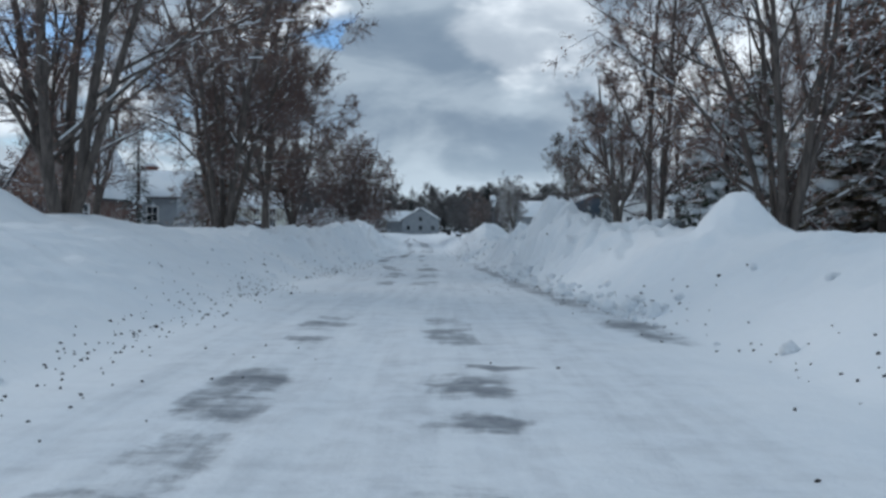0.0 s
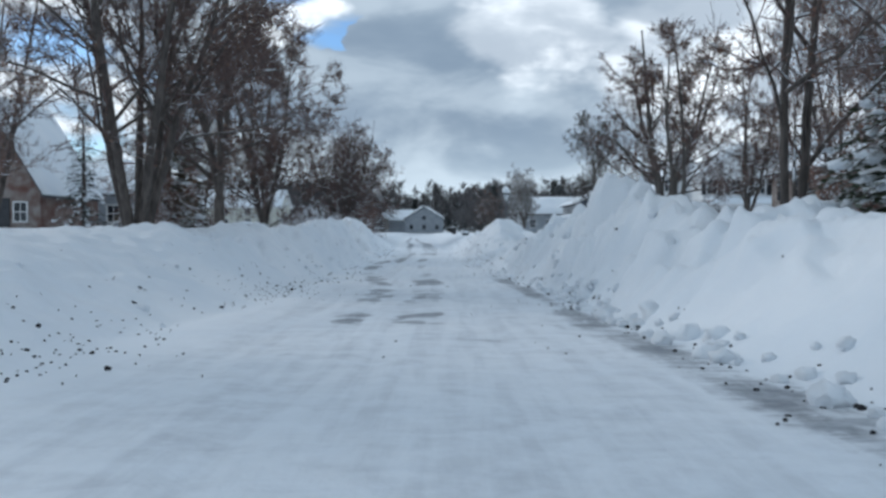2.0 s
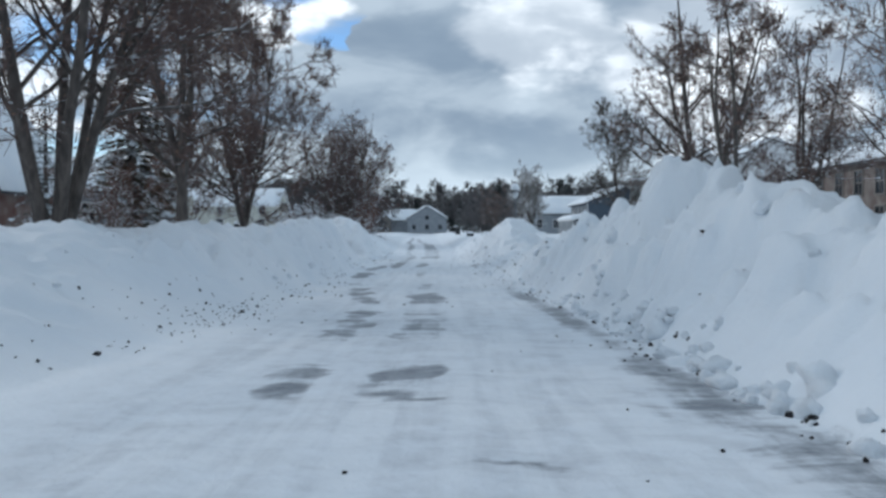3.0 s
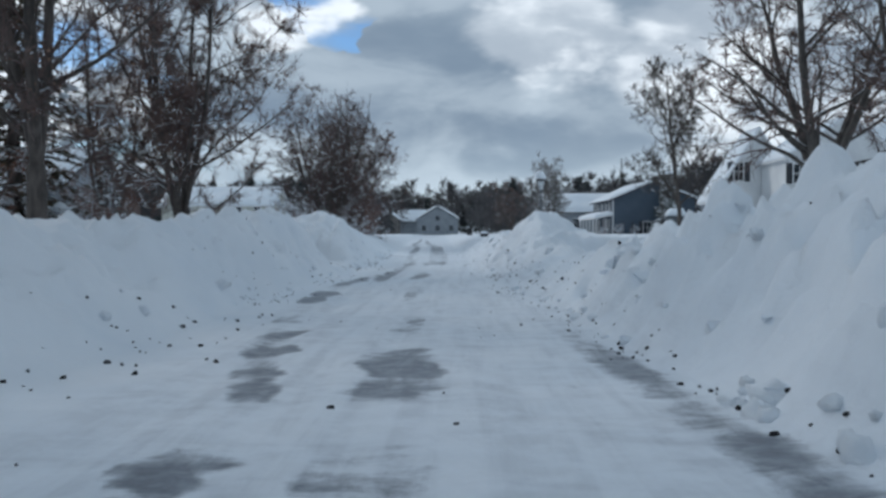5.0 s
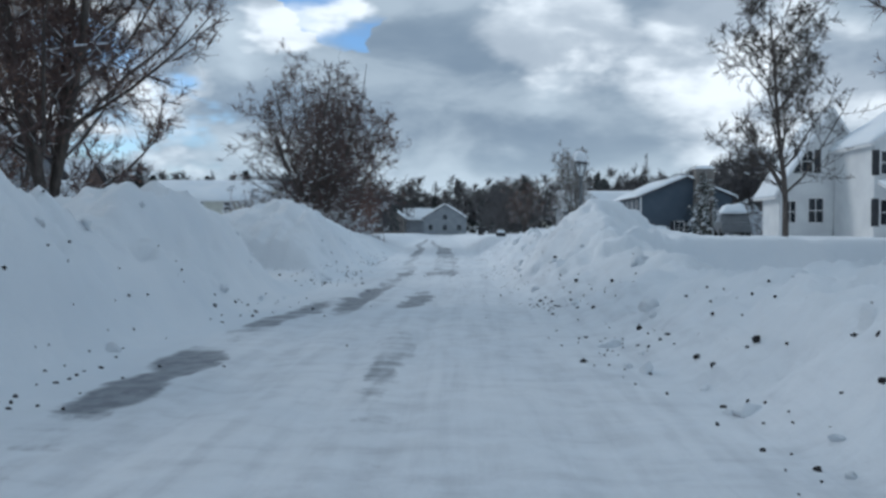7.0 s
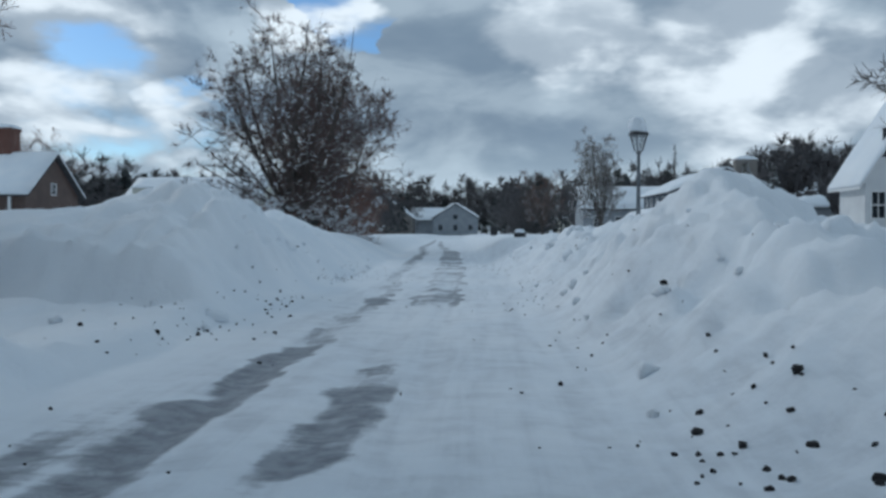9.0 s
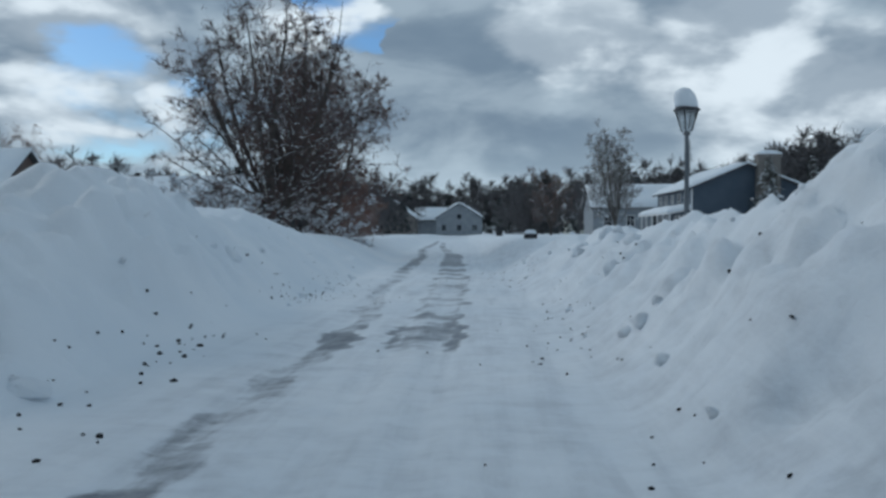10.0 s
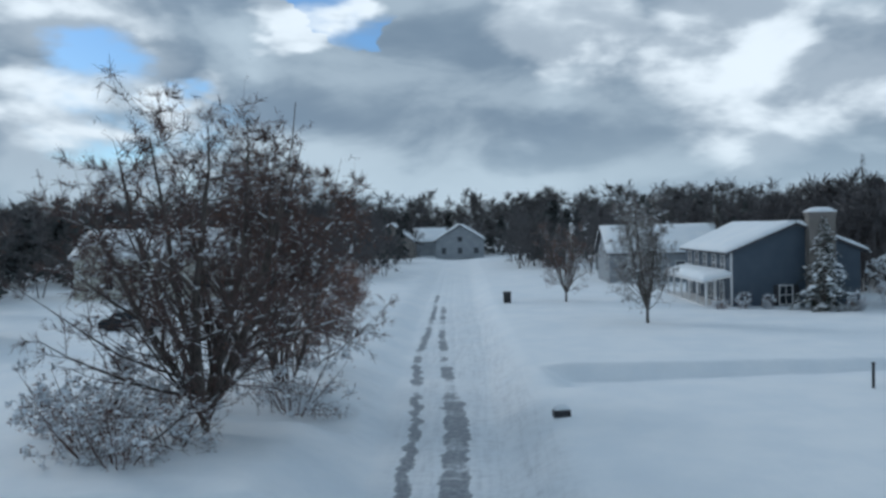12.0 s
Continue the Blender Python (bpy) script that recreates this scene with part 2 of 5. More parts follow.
M_DIRT = plain_material("frozen_dirt", (0.008, 0.008, 0.010), (0.028, 0.026, 0.027), 0.9, 14)
M_CARB = plain_material("dark_blue_paint", (0.02, 0.03, 0.12), (0.03, 0.04, 0.16), 0.3, 2, 0.2, 0.0)
M_CARK = plain_material("black_car_paint", (0.012, 0.014, 0.018), (0.02, 0.023, 0.028), 0.3, 2, 0.2, 0.0)
M_CARG = plain_material("grey_car_paint", (0.10, 0.11, 0.12), (0.14, 0.15, 0.16), 0.3, 2, 0.2, 0.0)
M_RUBBER = plain_material("tyre_rubber", (0.015, 0.015, 0.015), (0.03, 0.03, 0.03), 0.8)


def glass_material(name, tint, rough):
    m, t, b = material(name, rough)
    n = Nodes(t)
    n.put(b.inputs["Base Color"], n.mix(n.ramp(n.noise(0.7, 3), 0.35, 0.65), tint, tuple(1.6 * v for v in tint)))
    b.inputs["IOR"].default_value = 1.5
    return m


M_GLASS = glass_material("window_glass", (0.018, 0.022, 0.028), 0.06)
lm, lt_, lb = material("frosted_lamp_glass", 0.25)
lb.inputs["Base Color"].default_value = (0.72, 0.76, 0.78, 1)
lb.inputs["Transmission Weight"].default_value = 0.75
M_LAMP = lm


# ---- mesh helpers ----
def hashed(ix, iy, seed):
    h = (ix.astype(np.int64) * 374761393 + iy.astype(np.int64) * 668265263 + seed * 974711) & 0x7FFFFFFF
    h = ((h ^ (h >> 13)) * 1274126177) & 0x7FFFFFFF
    h = h ^ (h >> 16)
    return (h & 0xFFFF) / 65535.0


def vnoise(x, y, scale, seed=0):
    """Smooth value noise from -1 to 1, for arrays."""
    x, y = np.asarray(x, float) / scale, np.asarray(y, float) / scale
    ix, iy = np.floor(x), np.floor(y)
    fx, fy = x - ix, y - iy
    fx, fy = fx * fx * fx * (fx * (fx * 6 - 15) + 10), fy * fy * fy * (fy * (fy * 6 - 15) + 10)
    ix, iy = ix.astype(np.int64), iy.astype(np.int64)
    a, b = hashed(ix, iy, seed), hashed(ix + 1, iy, seed)
    c, d = hashed(ix, iy + 1, seed), hashed(ix + 1, iy + 1, seed)
    return 2 * ((a * (1 - fx) + b * fx) * (1 - fy) + (c * (1 - fx) + d * fx) * fy) - 1


def fbm(x, y, scale, octaves=4, seed=0):
    """Turned octaves, so that no grid shows."""
    out, amp, tot = 0.0, 1.0, 0.0
    for k in range(octaves):
        a = 0.6 + 1.1 * k
        out = out + amp * vnoise(x * math.cos(a) - y * math.sin(a), x * math.sin(a) + y * math.cos(a), scale / 2**k, seed + 17 * k)
        tot += amp
        amp *= 0.5
    return out / tot


def smooth(v, lo, hi):
    s = np.clip((np.asarray(v, float) - lo) / (hi - lo), 0, 1)
    return s * s * (3 - 2 * s)


def mesh_of(name, verts, faces, mats, shade=False, slots=None):
    """A mesh from arrays: faces (n, k) of one size, or a list of such arrays."""
    me = bpy.data.meshes.new(name)
    faces = [np.asarray(f, np.int32) for f in (faces if isinstance(faces, list) else [faces]) if len(f)]
    verts = np.asarray(verts, np.float32)
    loops = np.concatenate([f.ravel() for f in faces])
    totals = np.concatenate([np.full(len(f), f.shape[1], np.int32) for f in faces])
    starts = np.concatenate([[0], np.cumsum(totals)[:-1]]).astype(np.int32)
    me.vertices.add(len(verts))
    me.vertices.foreach_set("co", verts.ravel())
    me.loops.add(len(loops))
    me.loops.foreach_set("vertex_index", loops)
    me.polygons.add(len(totals))
    me.polygons.foreach_set("loop_start", starts)
    me.polygons.foreach_set("loop_total", totals)
    if shade:
        me.polygons.foreach_set("use_smooth", np.ones(len(totals), bool))
    if slots is not None:
        me.polygons.foreach_set("material_index", np.asarray(slots, np.int32))
    me.update(calc_edges=True)
    for m in mats if isinstance(mats, (list, tuple)) else [mats]:
        me.materials.append(m)
    return me


def part(name, bm, mat, parent=None, label=""):
    """Links a bmesh as one mesh object under a thing or under a part."""
    bmesh.ops.recalc_face_normals(bm, faces=bm.faces)
    me = bpy.data.meshes.new(name)
    bm.to_mesh(me)
    bm.free()
    me.materials.append(mat)
    ob = new(name, me)
    ob.parent = parent
    return tagged(ob, label)


def mpart(name, me, parent=None, label=""):
    ob = new(name, me)
    ob.parent = parent
    return tagged(ob, label)


def thing(name, x, y, z, label, category, group="", kind="", turn=0.0):
    ob = new(name)
    ob.empty_display_size = 0.3
    ob.matrix_world = pose(x, y, z, 0, 0, turn)
    return tagged(ob, label, category, group, kind)


def box(bm, x0, x1, y0, y1, z0, z1, bevel=0.0):
    vs = bmesh.ops.create_cube(bm, size=1)["verts"]
    for w in vs:
        w.co = ((x0 + x1) / 2 + w.co.x * (x1 - x0), (y0 + y1) / 2 + w.co.y * (y1 - y0), (z0 + z1) / 2 + w.co.z * (z1 - z0))
    if bevel:
        es = list({e for w in vs for e in w.link_edges})
        bmesh.ops.bevel(bm, geom=es, offset=bevel, segments=2, profile=0.6, affect="EDGES")
    return bm


def boxes(*dims, bevel=0.0):
    bm = bmesh.new()
    for d in dims:
        box(bm, *d, bevel=bevel)
    return bm


def lathe(profile, sides=16):
    """A turned body: profile of (radius, height) from the bottom up."""
    bm = bmesh.new()
    rings = []
    for r, z in profile:
        rings.append([bm.verts.new((r * math.cos(2 * math.pi * k / sides), r * math.sin(2 * math.pi * k / sides), z)) for k in range(sides)])
    for a, b in zip(rings, rings[1:]):
        for k in range(sides):
            bm.faces.new((a[k], a[(k + 1) % sides], b[(k + 1) % sides], b[k]))
    bm.faces.new(rings[0][::-1])
    bm.faces.new(rings[-1])
    return bm


def tubes(segs, sides):
    """Tapered tubes along segments (n, 8): start, end, radius at start, radius at end."""
    segs = np.asarray(segs, float)
    n = len(segs)
    p0, p1 = segs[:, 0:3], segs[:, 3:6]
    d = p1 - p0
    d /= np.linalg.norm(d, axis=1, keepdims=True) + 1e-9
    ref = np.where(np.abs(d[:, 2:3]) > 0.9, [[1.0, 0, 0]], [[0, 0, 1.0]])
    a = np.cross(d, ref)
    a /= np.linalg.norm(a, axis=1, keepdims=True) + 1e-9
    b = np.cross(d, a)
    ang = np.arange(sides) * 2 * np.pi / sides
    ring = np.cos(ang)[None, :, None] * a[:, None] + np.sin(ang)[None, :, None] * b[:, None]
    v0 = p0[:, None] + ring * segs[:, 6, None, None]
    v1 = p1[:, None] + ring * segs[:, 7, None, None]
    verts = np.concatenate([v0, v1], 1).reshape(-1, 3)
    k = np.arange(sides)
    quad = np.stack([k, k + sides, (k + 1) % sides + sides, (k + 1) % sides], 1)
    faces = (quad[None] + (np.arange(n) * 2 * sides)[:, None, None]).reshape(-1, 4)
    return verts, faces


def joined(pieces):
    vs, fs, off = [], [], 0
    for v, f in pieces:
        if len(v) == 0:
            continue
        vs.append(v), fs.append(np.asarray(f) + off)
        off += len(v)
    return np.concatenate(vs), fs


def leaf_quads(points, rng, size, flat=0.0, stretch=1.0):
    """Small four-sided leaves with random turns at the points."""
    n = len(points)
    d = rng.normal(size=(n, 3))
    d[:, 2] *= 1 - flat
    d /= np.linalg.norm(d, axis=1, keepdims=True)
    e = np.cross(d, rng.normal(size=(n, 3)))
    e /= np.linalg.norm(e, axis=1, keepdims=True) + 1e-9
    s = size * (0.6 + 0.8 * rng.random((n, 1)))
    c = np.asarray(points)
    verts = np.stack([c - d * s * stretch, c + e * s * 0.6, c + d * s * stretch, c - e * s * 0.6], 1).reshape(-1, 3)
    return verts, np.arange(4 * n).reshape(-1, 4)


# ---- the lie of the land ----
def lane(y):
    """The middle of the ploughed lane drifts to the west further up the street."""
    return np.interp(y, [-50, 58, 76, 93, 104, 150, 260, 400], [0, 0, -0.3, -0.75, -1.3, -3.2, -6.5, -6.5])


def base(y):
    return np.interp(y, [-60, 0, 16, 26, 35, 60, 300], [0.43, 0.41, 0.35, 0.18, 0.06, 0.03, 0.25])


RIGHT = np.array([  # y, toe of the bank, its width, its crest, the yard behind
    (-40, 3.9, 3.2, 1.76, 1.76), (6, 3.9, 3.2, 1.76, 1.76), (14, 3.5, 3.0, 1.78, 1.78), (22, 3.0, 2.4, 1.75, 1.75),
    (27, 2.95, 2.0, 1.95, 1.7), (31, 2.8, 1.9, 2.0, 1.7), (34, 2.7, 1.9, 1.75, 1.65), (37, 2.5, 1.8, 1.7, 1.6), (40, 2.3, 1.7, 1.35, 1.4), (43, 2.1, 1.7, 0.95, 1.05), (46, 1.8, 1.8, 0.8, 0.95),
    (50, 1.5, 2.4, 0.75, 1.0), (55, 1.25, 2.4, 1.0, 1.3), (57.5, 1.25, 2.3, 1.5, 1.3), (60.5, 1.2, 2.6, 1.85, 1.25), (65, 1.3, 2.6, 1.55, 1.25), (70, 1.2, 2.4, 1.25, 1.2),
    (80, 0.95, 2.2, 1.0, 1.1), (99, 1.1, 2.4, 1.05, 1.2), (120, 1.6, 2.5, 0.9, 0.95), (300, 2.5, 3, 0.7, 0.8)])
LEFT = np.array([
    (-40, 3.2, 4.6, 1.80, 1.80), (6, 3.2, 4.6, 1.80, 1.80), (16, 3.6, 4.2, 1.80, 1.80), (25, 3.6, 4.0, 1.62, 1.64), (32, 3.6, 3.6, 1.58, 1.62),
    (38, 3.7, 2.4, 1.55, 1.6), (45, 3.6, 1.7, 1.75, 1.7), (48.7, 3.6, 1.8, 1.5, 1.6), (52, 3.4, 2.0, 1.75, 1.7), (60, 3.6, 2.0, 1.8, 1.75),
    (65, 3.4, 2.2, 1.9, 1.7), (76, 3.4, 3.0, 1.75, 1.6), (90, 3.4, 3.4, 1.3, 1.35), (110, 3.2, 3.0, 0.95, 0.95),
    (300, 2.5, 3, 0.7, 0.8)])
# mounds of ploughed snow: x, y, height, half-widths
MOUNDS = [(6.55, 17.0, 0.88, 0.5, 0.6), (4.9, 31.0, 0.50, 1.1, 1.7), (4.3, 34.6, 0.12, 0.8, 1.0), (3.75, 38.8, 0.38, 0.6, 0.8),
          (3.85, 60.6, 0.32, 1.1, 1.4), (4.6, 67.5, 0.15, 1.0, 1.2), (-4.6, 45.6, 0.22, 0.7, 1.2), (-5.2, 63.2, 0.30, 1.3, 1.5),
          (-6.6, 66.5, 0.30, 1.6, 2.4), (-8.0, 76.0, 0.4, 1.5, 2.0), (-6.4, 52.5, 0.3, 1.0, 1.2), (3.3, 72.5, 0.30, 0.7, 1.0),
          (2.6, 78.0, 0.25, 0.7, 0.9), (-9.9, 22.3, 0.35, 1.6, 1.6), (4.1, 27.5, 0.15, 0.6, 0.8), (-5.6, 31.5, 0.18, 1.0, 1.4),
          (-5.0, 40.5, 0.10, 0.7, 0.9), (-4.9, 52.4, 0.22, 0.6, 0.8), (-10.4, 18.8, 0.95, 0.9, 1.0)]
# ploughed drives: side, from y, to y, floor, how far from the lane
DRIVES = [(1, 49.5, 57.0, 0.35, 40), (-1, 55.0, 60.2, 0.30, 40), (-1, 81.0, 85.5, 0.45, 40), (-1, 94.6, 99.0, 0.5, 8.2), (1, 101.0, 106.5, 0.22, 40)]


def land(x, y):
    """The height of the snow, for arrays."""
    x, y = np.asarray(x, float), np.asarray(y, float)
    side = np.where(x - lane(y) > 0, 1.0, -1.0)
    off = np.abs(x - lane(y))

    def col(k):
        return np.where(side > 0, np.interp(y, RIGHT[:, 0], RIGHT[:, k]), np.interp(y, LEFT[:, 0], LEFT[:, k]))

    wob = 0.28 * fbm(x * 0.4, y, 2.2, 4, 5) + 0.10 * fbm(x, y, 0.5, 3, 8)
    toe, width, crest, yard = col(1) + wob, col(2), col(3), col(4)
    s = (off - toe) / width
    b = base(y)
    rise = np.clip(s, 0, 1) ** 0.8
    rise = rise * rise * (3 - 2 * rise)
    back = smooth(off, toe + width, toe + width + 2.5)
    bank = b + (crest - b) * rise + (yard - crest) * back
    far = smooth(y, 150, 280)
    edge = smooth(off, 30, 90)
    bank = bank + edge * 0.15 * fbm(x, y, 30, 2, 3) - far * 0.2 * rise
    for mx, my, mh, sx, sy in MOUNDS:
        r2 = ((x - mx) / sx) ** 2 + ((y - my) / sy) ** 2
        bank = bank + mh * np.exp(-0.5 * np.minimum(r2, 60) ** 1.15)
    for ds, y0, y1, fl, reach in DRIVES:
        jag = 0.30 * fbm(x, y, 3.5, 3, 31)
        cut = smooth(y, y0 - 0.6 + jag, y0 + 0.6 + jag) * (1 - smooth(y, y1 - 0.15 + jag, y1 + 0.45 + jag)) * (side == ds) * (1 - smooth(off, reach - 2, reach + 2)) * (smooth(off, 3.6, 5.6) if ds > 0 else 1.0)
        step = (side == ds) * smooth(off, 3.6, 5.2) * (y > y1 - 0.5) * (1 - smooth(y, y1 + 2.5, y1 + 4.5)) * (1 - smooth(off, reach - 2, reach + 2))
        bank = bank * (1 - step) + np.minimum(bank, 1.18 + 0.16 * np.maximum(y - y1, 0)) * step
        bank = bank * (1 - cut) + np.minimum(bank, fl + 0.02 * np.maximum(off - 6, 0)) * cut
    rough = smooth(s, -0.05, 0.25) * (1 - 0.86 * smooth(off, toe + width + 0.3, toe + width + 3)) * (1 - 0.75 * smooth(y, 63, 78)) * (1 - smooth(y, 78, 92))
    x2 = x * 1.6
    lumps = 0.20 * fbm(x2, y, 1.7, 3, 11) + 0.42 * (0.2 - np.abs(fbm(x2, y, 1.1, 3, 23))) + 0.16 * (0.2 - np.abs(fbm(x2, y, 0.42, 2, 29)))
    rough = rough * np.where(side > 0, 0.4 + 0.6 * smooth(y, 16, 24) + 0.5 * smooth(y, 26, 31) * (1 - smooth(y, 42, 47)), 0.35 + 0.65 * smooth(y, 27, 34))
    heaped = np.where(side > 0, smooth(y, 17, 23) * (1 - 0.6 * smooth(y, 43, 49)), 0.8 * smooth(y, 27, 33)) * smooth(fbm(x, y, 3.0, 2, 33), -0.6, 0.15)
    lumps = lumps + heaped * (0.38 * (clods(x, y, 1.0, 201) - 0.3) + 0.30 * (clods(x, y, 0.5, 211) - 0.3))
    z = bank + rough * lumps * np.clip((bank - b) / 0.8, 0.25, 1.2)
    z = z + 0.06 * fbm(x, y, 5.0, 3, 41) * smooth(off, 6, 9)
    # the ploughed lane: ruts, crumbs and ridges along the wheels
    road = 1 - smooth(off, toe - 0.5, toe + 0.1)
    lx = x - lane(y)
    ruts = 0
    for c, w, dpt in ((-2.0, 0.20, 0.045), (-1.05, 0.16, 0.03), (-0.42, 0.17, 0.035), (0.9, 0.2, 0.02)):
        ruts = ruts - dpt * np.exp(-(((lx - c - 0.10 * fbm(y, y * 0, 9, 2, 51)) / w) ** 2))
    z = z + road * (ruts * (0.5 + 0.5 * smooth(y, 30, 50)) + 0.018 * fbm(x, y, 0.7, 4, 61) + 0.010 * fbm(x * 2.2, y * 0.35, 0.9, 2, 67))
    return z


def clods(x, y, size, seed):
    """Rounded heaps packed side by side: 1 on each crown, 0 in the gaps between."""
    u, v = np.asarray(x, float) / size, np.asarray(y, float) / size
    u, v = u + 0.35 * vnoise(u, v, 1.7, seed + 1), v + 0.35 * vnoise(u, v, 1.7, seed + 2)
    iu, iv = np.floor(u).astype(np.int64), np.floor(v).astype(np.int64)
    best = np.zeros_like(u)
    for a in (-1, 0, 1):
        for b in (-1, 0, 1):
            r = 0.35 + 0.55 * hashed(iu + a, iv + b, seed + 5)
            d2 = (u - iu - a - hashed(iu + a, iv + b, seed)) ** 2 + (v - iv - b - hashed(iu + a, iv + b, seed + 3)) ** 2
            best = np.maximum(best, r * np.sqrt(np.clip(1 - d2 / (r * r), 0, 1)))
    return best


def ground_z(x, y):
    return float(land(np.array([x]), np.array([y]))[0])


def spaced(marks):
    """Grid lines: stretches of (from, to, step), with steps that grow outward."""
    out = []
    for a, b, st in marks:
        out.append(np.arange(a, b, st))
    return np.concatenate(out + [[marks[-1][1]]])


def geometric(a, b, first, ratio):
    out, st = [a], first
    while out[-1] < b:
        out.append(out[-1] + st)
        st *= ratio
    return np.array(out)


# patches worn down to the packed ice: x, y, half-widths, strength
WORN = [(0.45, 10.5, 0.45, 0.5, 0.8), (0.95, 8.1, 0.42, 0.5, 0.9), (0.62, 7.0, 0.4, 0.4, 0.9), (0.75, 5.4, 0.45, 0.35, 0.9), (-1.2, 21.8, 0.22, 0.3, 0.9), (-1.15, 23.0, 0.18, 0.3, 0.8),
        (0.1, 22.5, 0.5, 0.2, 0.8), (0.6, 20.5, 0.5, 0.2, 0.9), (-0.2, 24.0, 0.35, 0.2, 0.7), (-1.18, 31.3, 0.25, 0.4, 0.9), (-1.4, 34.8, 0.4, 0.4, 0.9), (-1.5, 33.9, 0.4, 0.3, 0.9),
        (-2.1, 38.2, 0.4, 0.5, 0.8), (0.0, 35.3, 0.5, 0.3, 0.7), (-0.8, 52.4, 0.35, 0.45, 0.9), (-0.75, 54.2, 0.2, 0.3, 0.7), (-1.0, 66.8, 0.4, 0.35, 0.9), (-0.7, 70.2, 0.5, 0.25, 0.7), (-0.8, 74.3, 0.45, 0.5, 0.8)]


def build_ground():
    inner_x = np.arange(-9.5, 8.5, 0.105)
    gx = np.concatenate([-geometric(9.5, 900, 0.13, 1.09)[:0:-1], inner_x, geometric(8.5, 900, 0.13, 1.09)])
    inner_y = np.concatenate([np.arange(3.0, 84, 0.12), np.arange(84, 112, 0.16)])
    gy = np.concatenate([3.0 - geometric(0, 260, 0.2, 1.13)[:0:-1], inner_y, geometric(112, 1500, 0.25, 1.045)])
    X, Y = np.meshgrid(gx, gy)
    Z = land(X.ravel(), Y.ravel())
    nx, ny = len(gx), len(gy)
    idx = np.arange(nx * ny).reshape(ny, nx)
    f = np.stack([idx[:-1, :-1], idx[:-1, 1:], idx[1:, 1:], idx[1:, :-1]], -1).reshape(-1, 4)
    me = mesh_of("ground", np.stack([X.ravel(), Y.ravel(), Z], 1), f, M_GROUND, True)
    x, y = X.ravel(), Y.ravel()
    lx = x - lane(y)
    wob = 0.12 * fbm(y, x * 0, 6, 3, 71)

    def track(way, w, y0, y1, soft=2.0):
        """A wheel track along a way of (y, x), half as wide as w, with firm edges."""
        q = np.array(way)
        d = np.abs(x - np.interp(y, q[:, 0], q[:, 1]) - 0.6 * wob + 0.24 * fbm(x * 1.3, y, 0.75, 3, 79))
        return (1 - smooth(d, 0.55 * w, 1.25 * w)) * smooth(y, y0 - soft, y0 + soft) * (1 - smooth(y, y1 - soft, y1 + soft))

    broken = smooth(fbm(x * 0.35, y, 2.4, 3, 77), -0.28, 0.30)
    barred = smooth(fbm(x * 0.55, y, 0.5, 3, 78), -0.30, 0.30)
    torn = (0.30 + 0.45 * broken) + 0.35 * barred * broken
    near_way = [(-10, -1.4), (9, -1.28), (23, -1.2), (33, -1.3), (38, -2.1), (43, -2.75), (49, -2.8), (54, -2.5), (60, -2.4)]
    west_way = [(46, -2.2), (52, -2.0), (58, -1.88), (66, -1.85), (72, -2.3), (78, -2.5), (92, -3.0), (99, -3.25), (114, -4.4), (140, -4.9), (200, -7.4)]
    mid_way = [(-10, 0.5), (8, 0.62), (18, 0.1), (26, -0.15), (34, -0.1), (40, -0.45), (45, -0.62), (52, -0.85), (60, -0.8), (68, -0.68), (75, -0.78), (89, -1.2), (97, -1.45), (124, -3.4), (200, -6.4)]
    bare = 1.15 * track(west_way, 0.26, 51, 104) * (torn + 0.22 + 0.25 * smooth(y, 80, 92)) + 1.0 * track(west_way, 0.28, 104, 165, 6) * (torn + 0.3)
    bare = bare + 0.95 * track(near_way, 0.42, 3, 12, 4) * torn + 0.78 * track(near_way, 0.34, 13, 40, 3) * torn + 1.0 * track(near_way, 0.34, 38, 54, 3) * (torn + 0.1)
    bare = bare + 0.85 * track(mid_way, 0.45, -5, 12, 4) * torn + 0.80 * track(mid_way, 0.46, 13, 38, 4) * torn + 0.95 * track(mid_way, 0.22, 37, 48, 3) * (torn + 0.15)
    bare = bare + 0.9 * track(mid_way, 0.30, 50, 64, 3) * torn + 1.2 * track(mid_way, 0.48, 65, 104, 3) * (torn + 0.10 + 0.22 * smooth(y, 84, 94)) + 0.9 * track(mid_way, 0.34, 104, 150, 6) * (torn + 0.2)
    for side_x in (-0.42, 0.42):
        bare = bare + 0.62 * track([(q, v + side_x) for q, v in mid_way], 0.11, 62, 104) * (0.5 + broken)
    bare = bare + 0.40 * track([(q, v + 0.95) for q, v in mid_way], 0.14, 42, 62, 4) * torn + 0.42 * track([(q, v + 1.75) for q, v in mid_way], 0.16, 70, 98, 4) * torn
    bare = bare + 0.45 * track([(18, 2.0), (22, 1.9), (30, 1.7), (37, 1.2)], 0.12, 19, 36, 3) * torn
    gut = np.interp(y, RIGHT[:, 0], RIGHT[:, 1])
    bare = bare + 1.0 * (0.45 + 0.55 * torn) * np.exp(-(((x - gut + 0.42) / (0.36 + 0.24 * (1 - smooth(y, 18, 30)))) ** 2)) * smooth(y, 7, 12) * (1 - smooth(y, 36, 44))
    for px, py, wx, wy, k in WORN:
        r2 = ((x - px + 0.25 * fbm(x, y, 0.9, 3, 83)) / wx) ** 2 + ((y - py + 0.5 * fbm(x, y, 1.1, 3, 87)) / wy) ** 2
        bare = bare + k * np.exp(-r2) * (0.08 + smooth(fbm(x * 1.2, y * 1.1, 0.6, 4, 91), -0.15, 0.25))
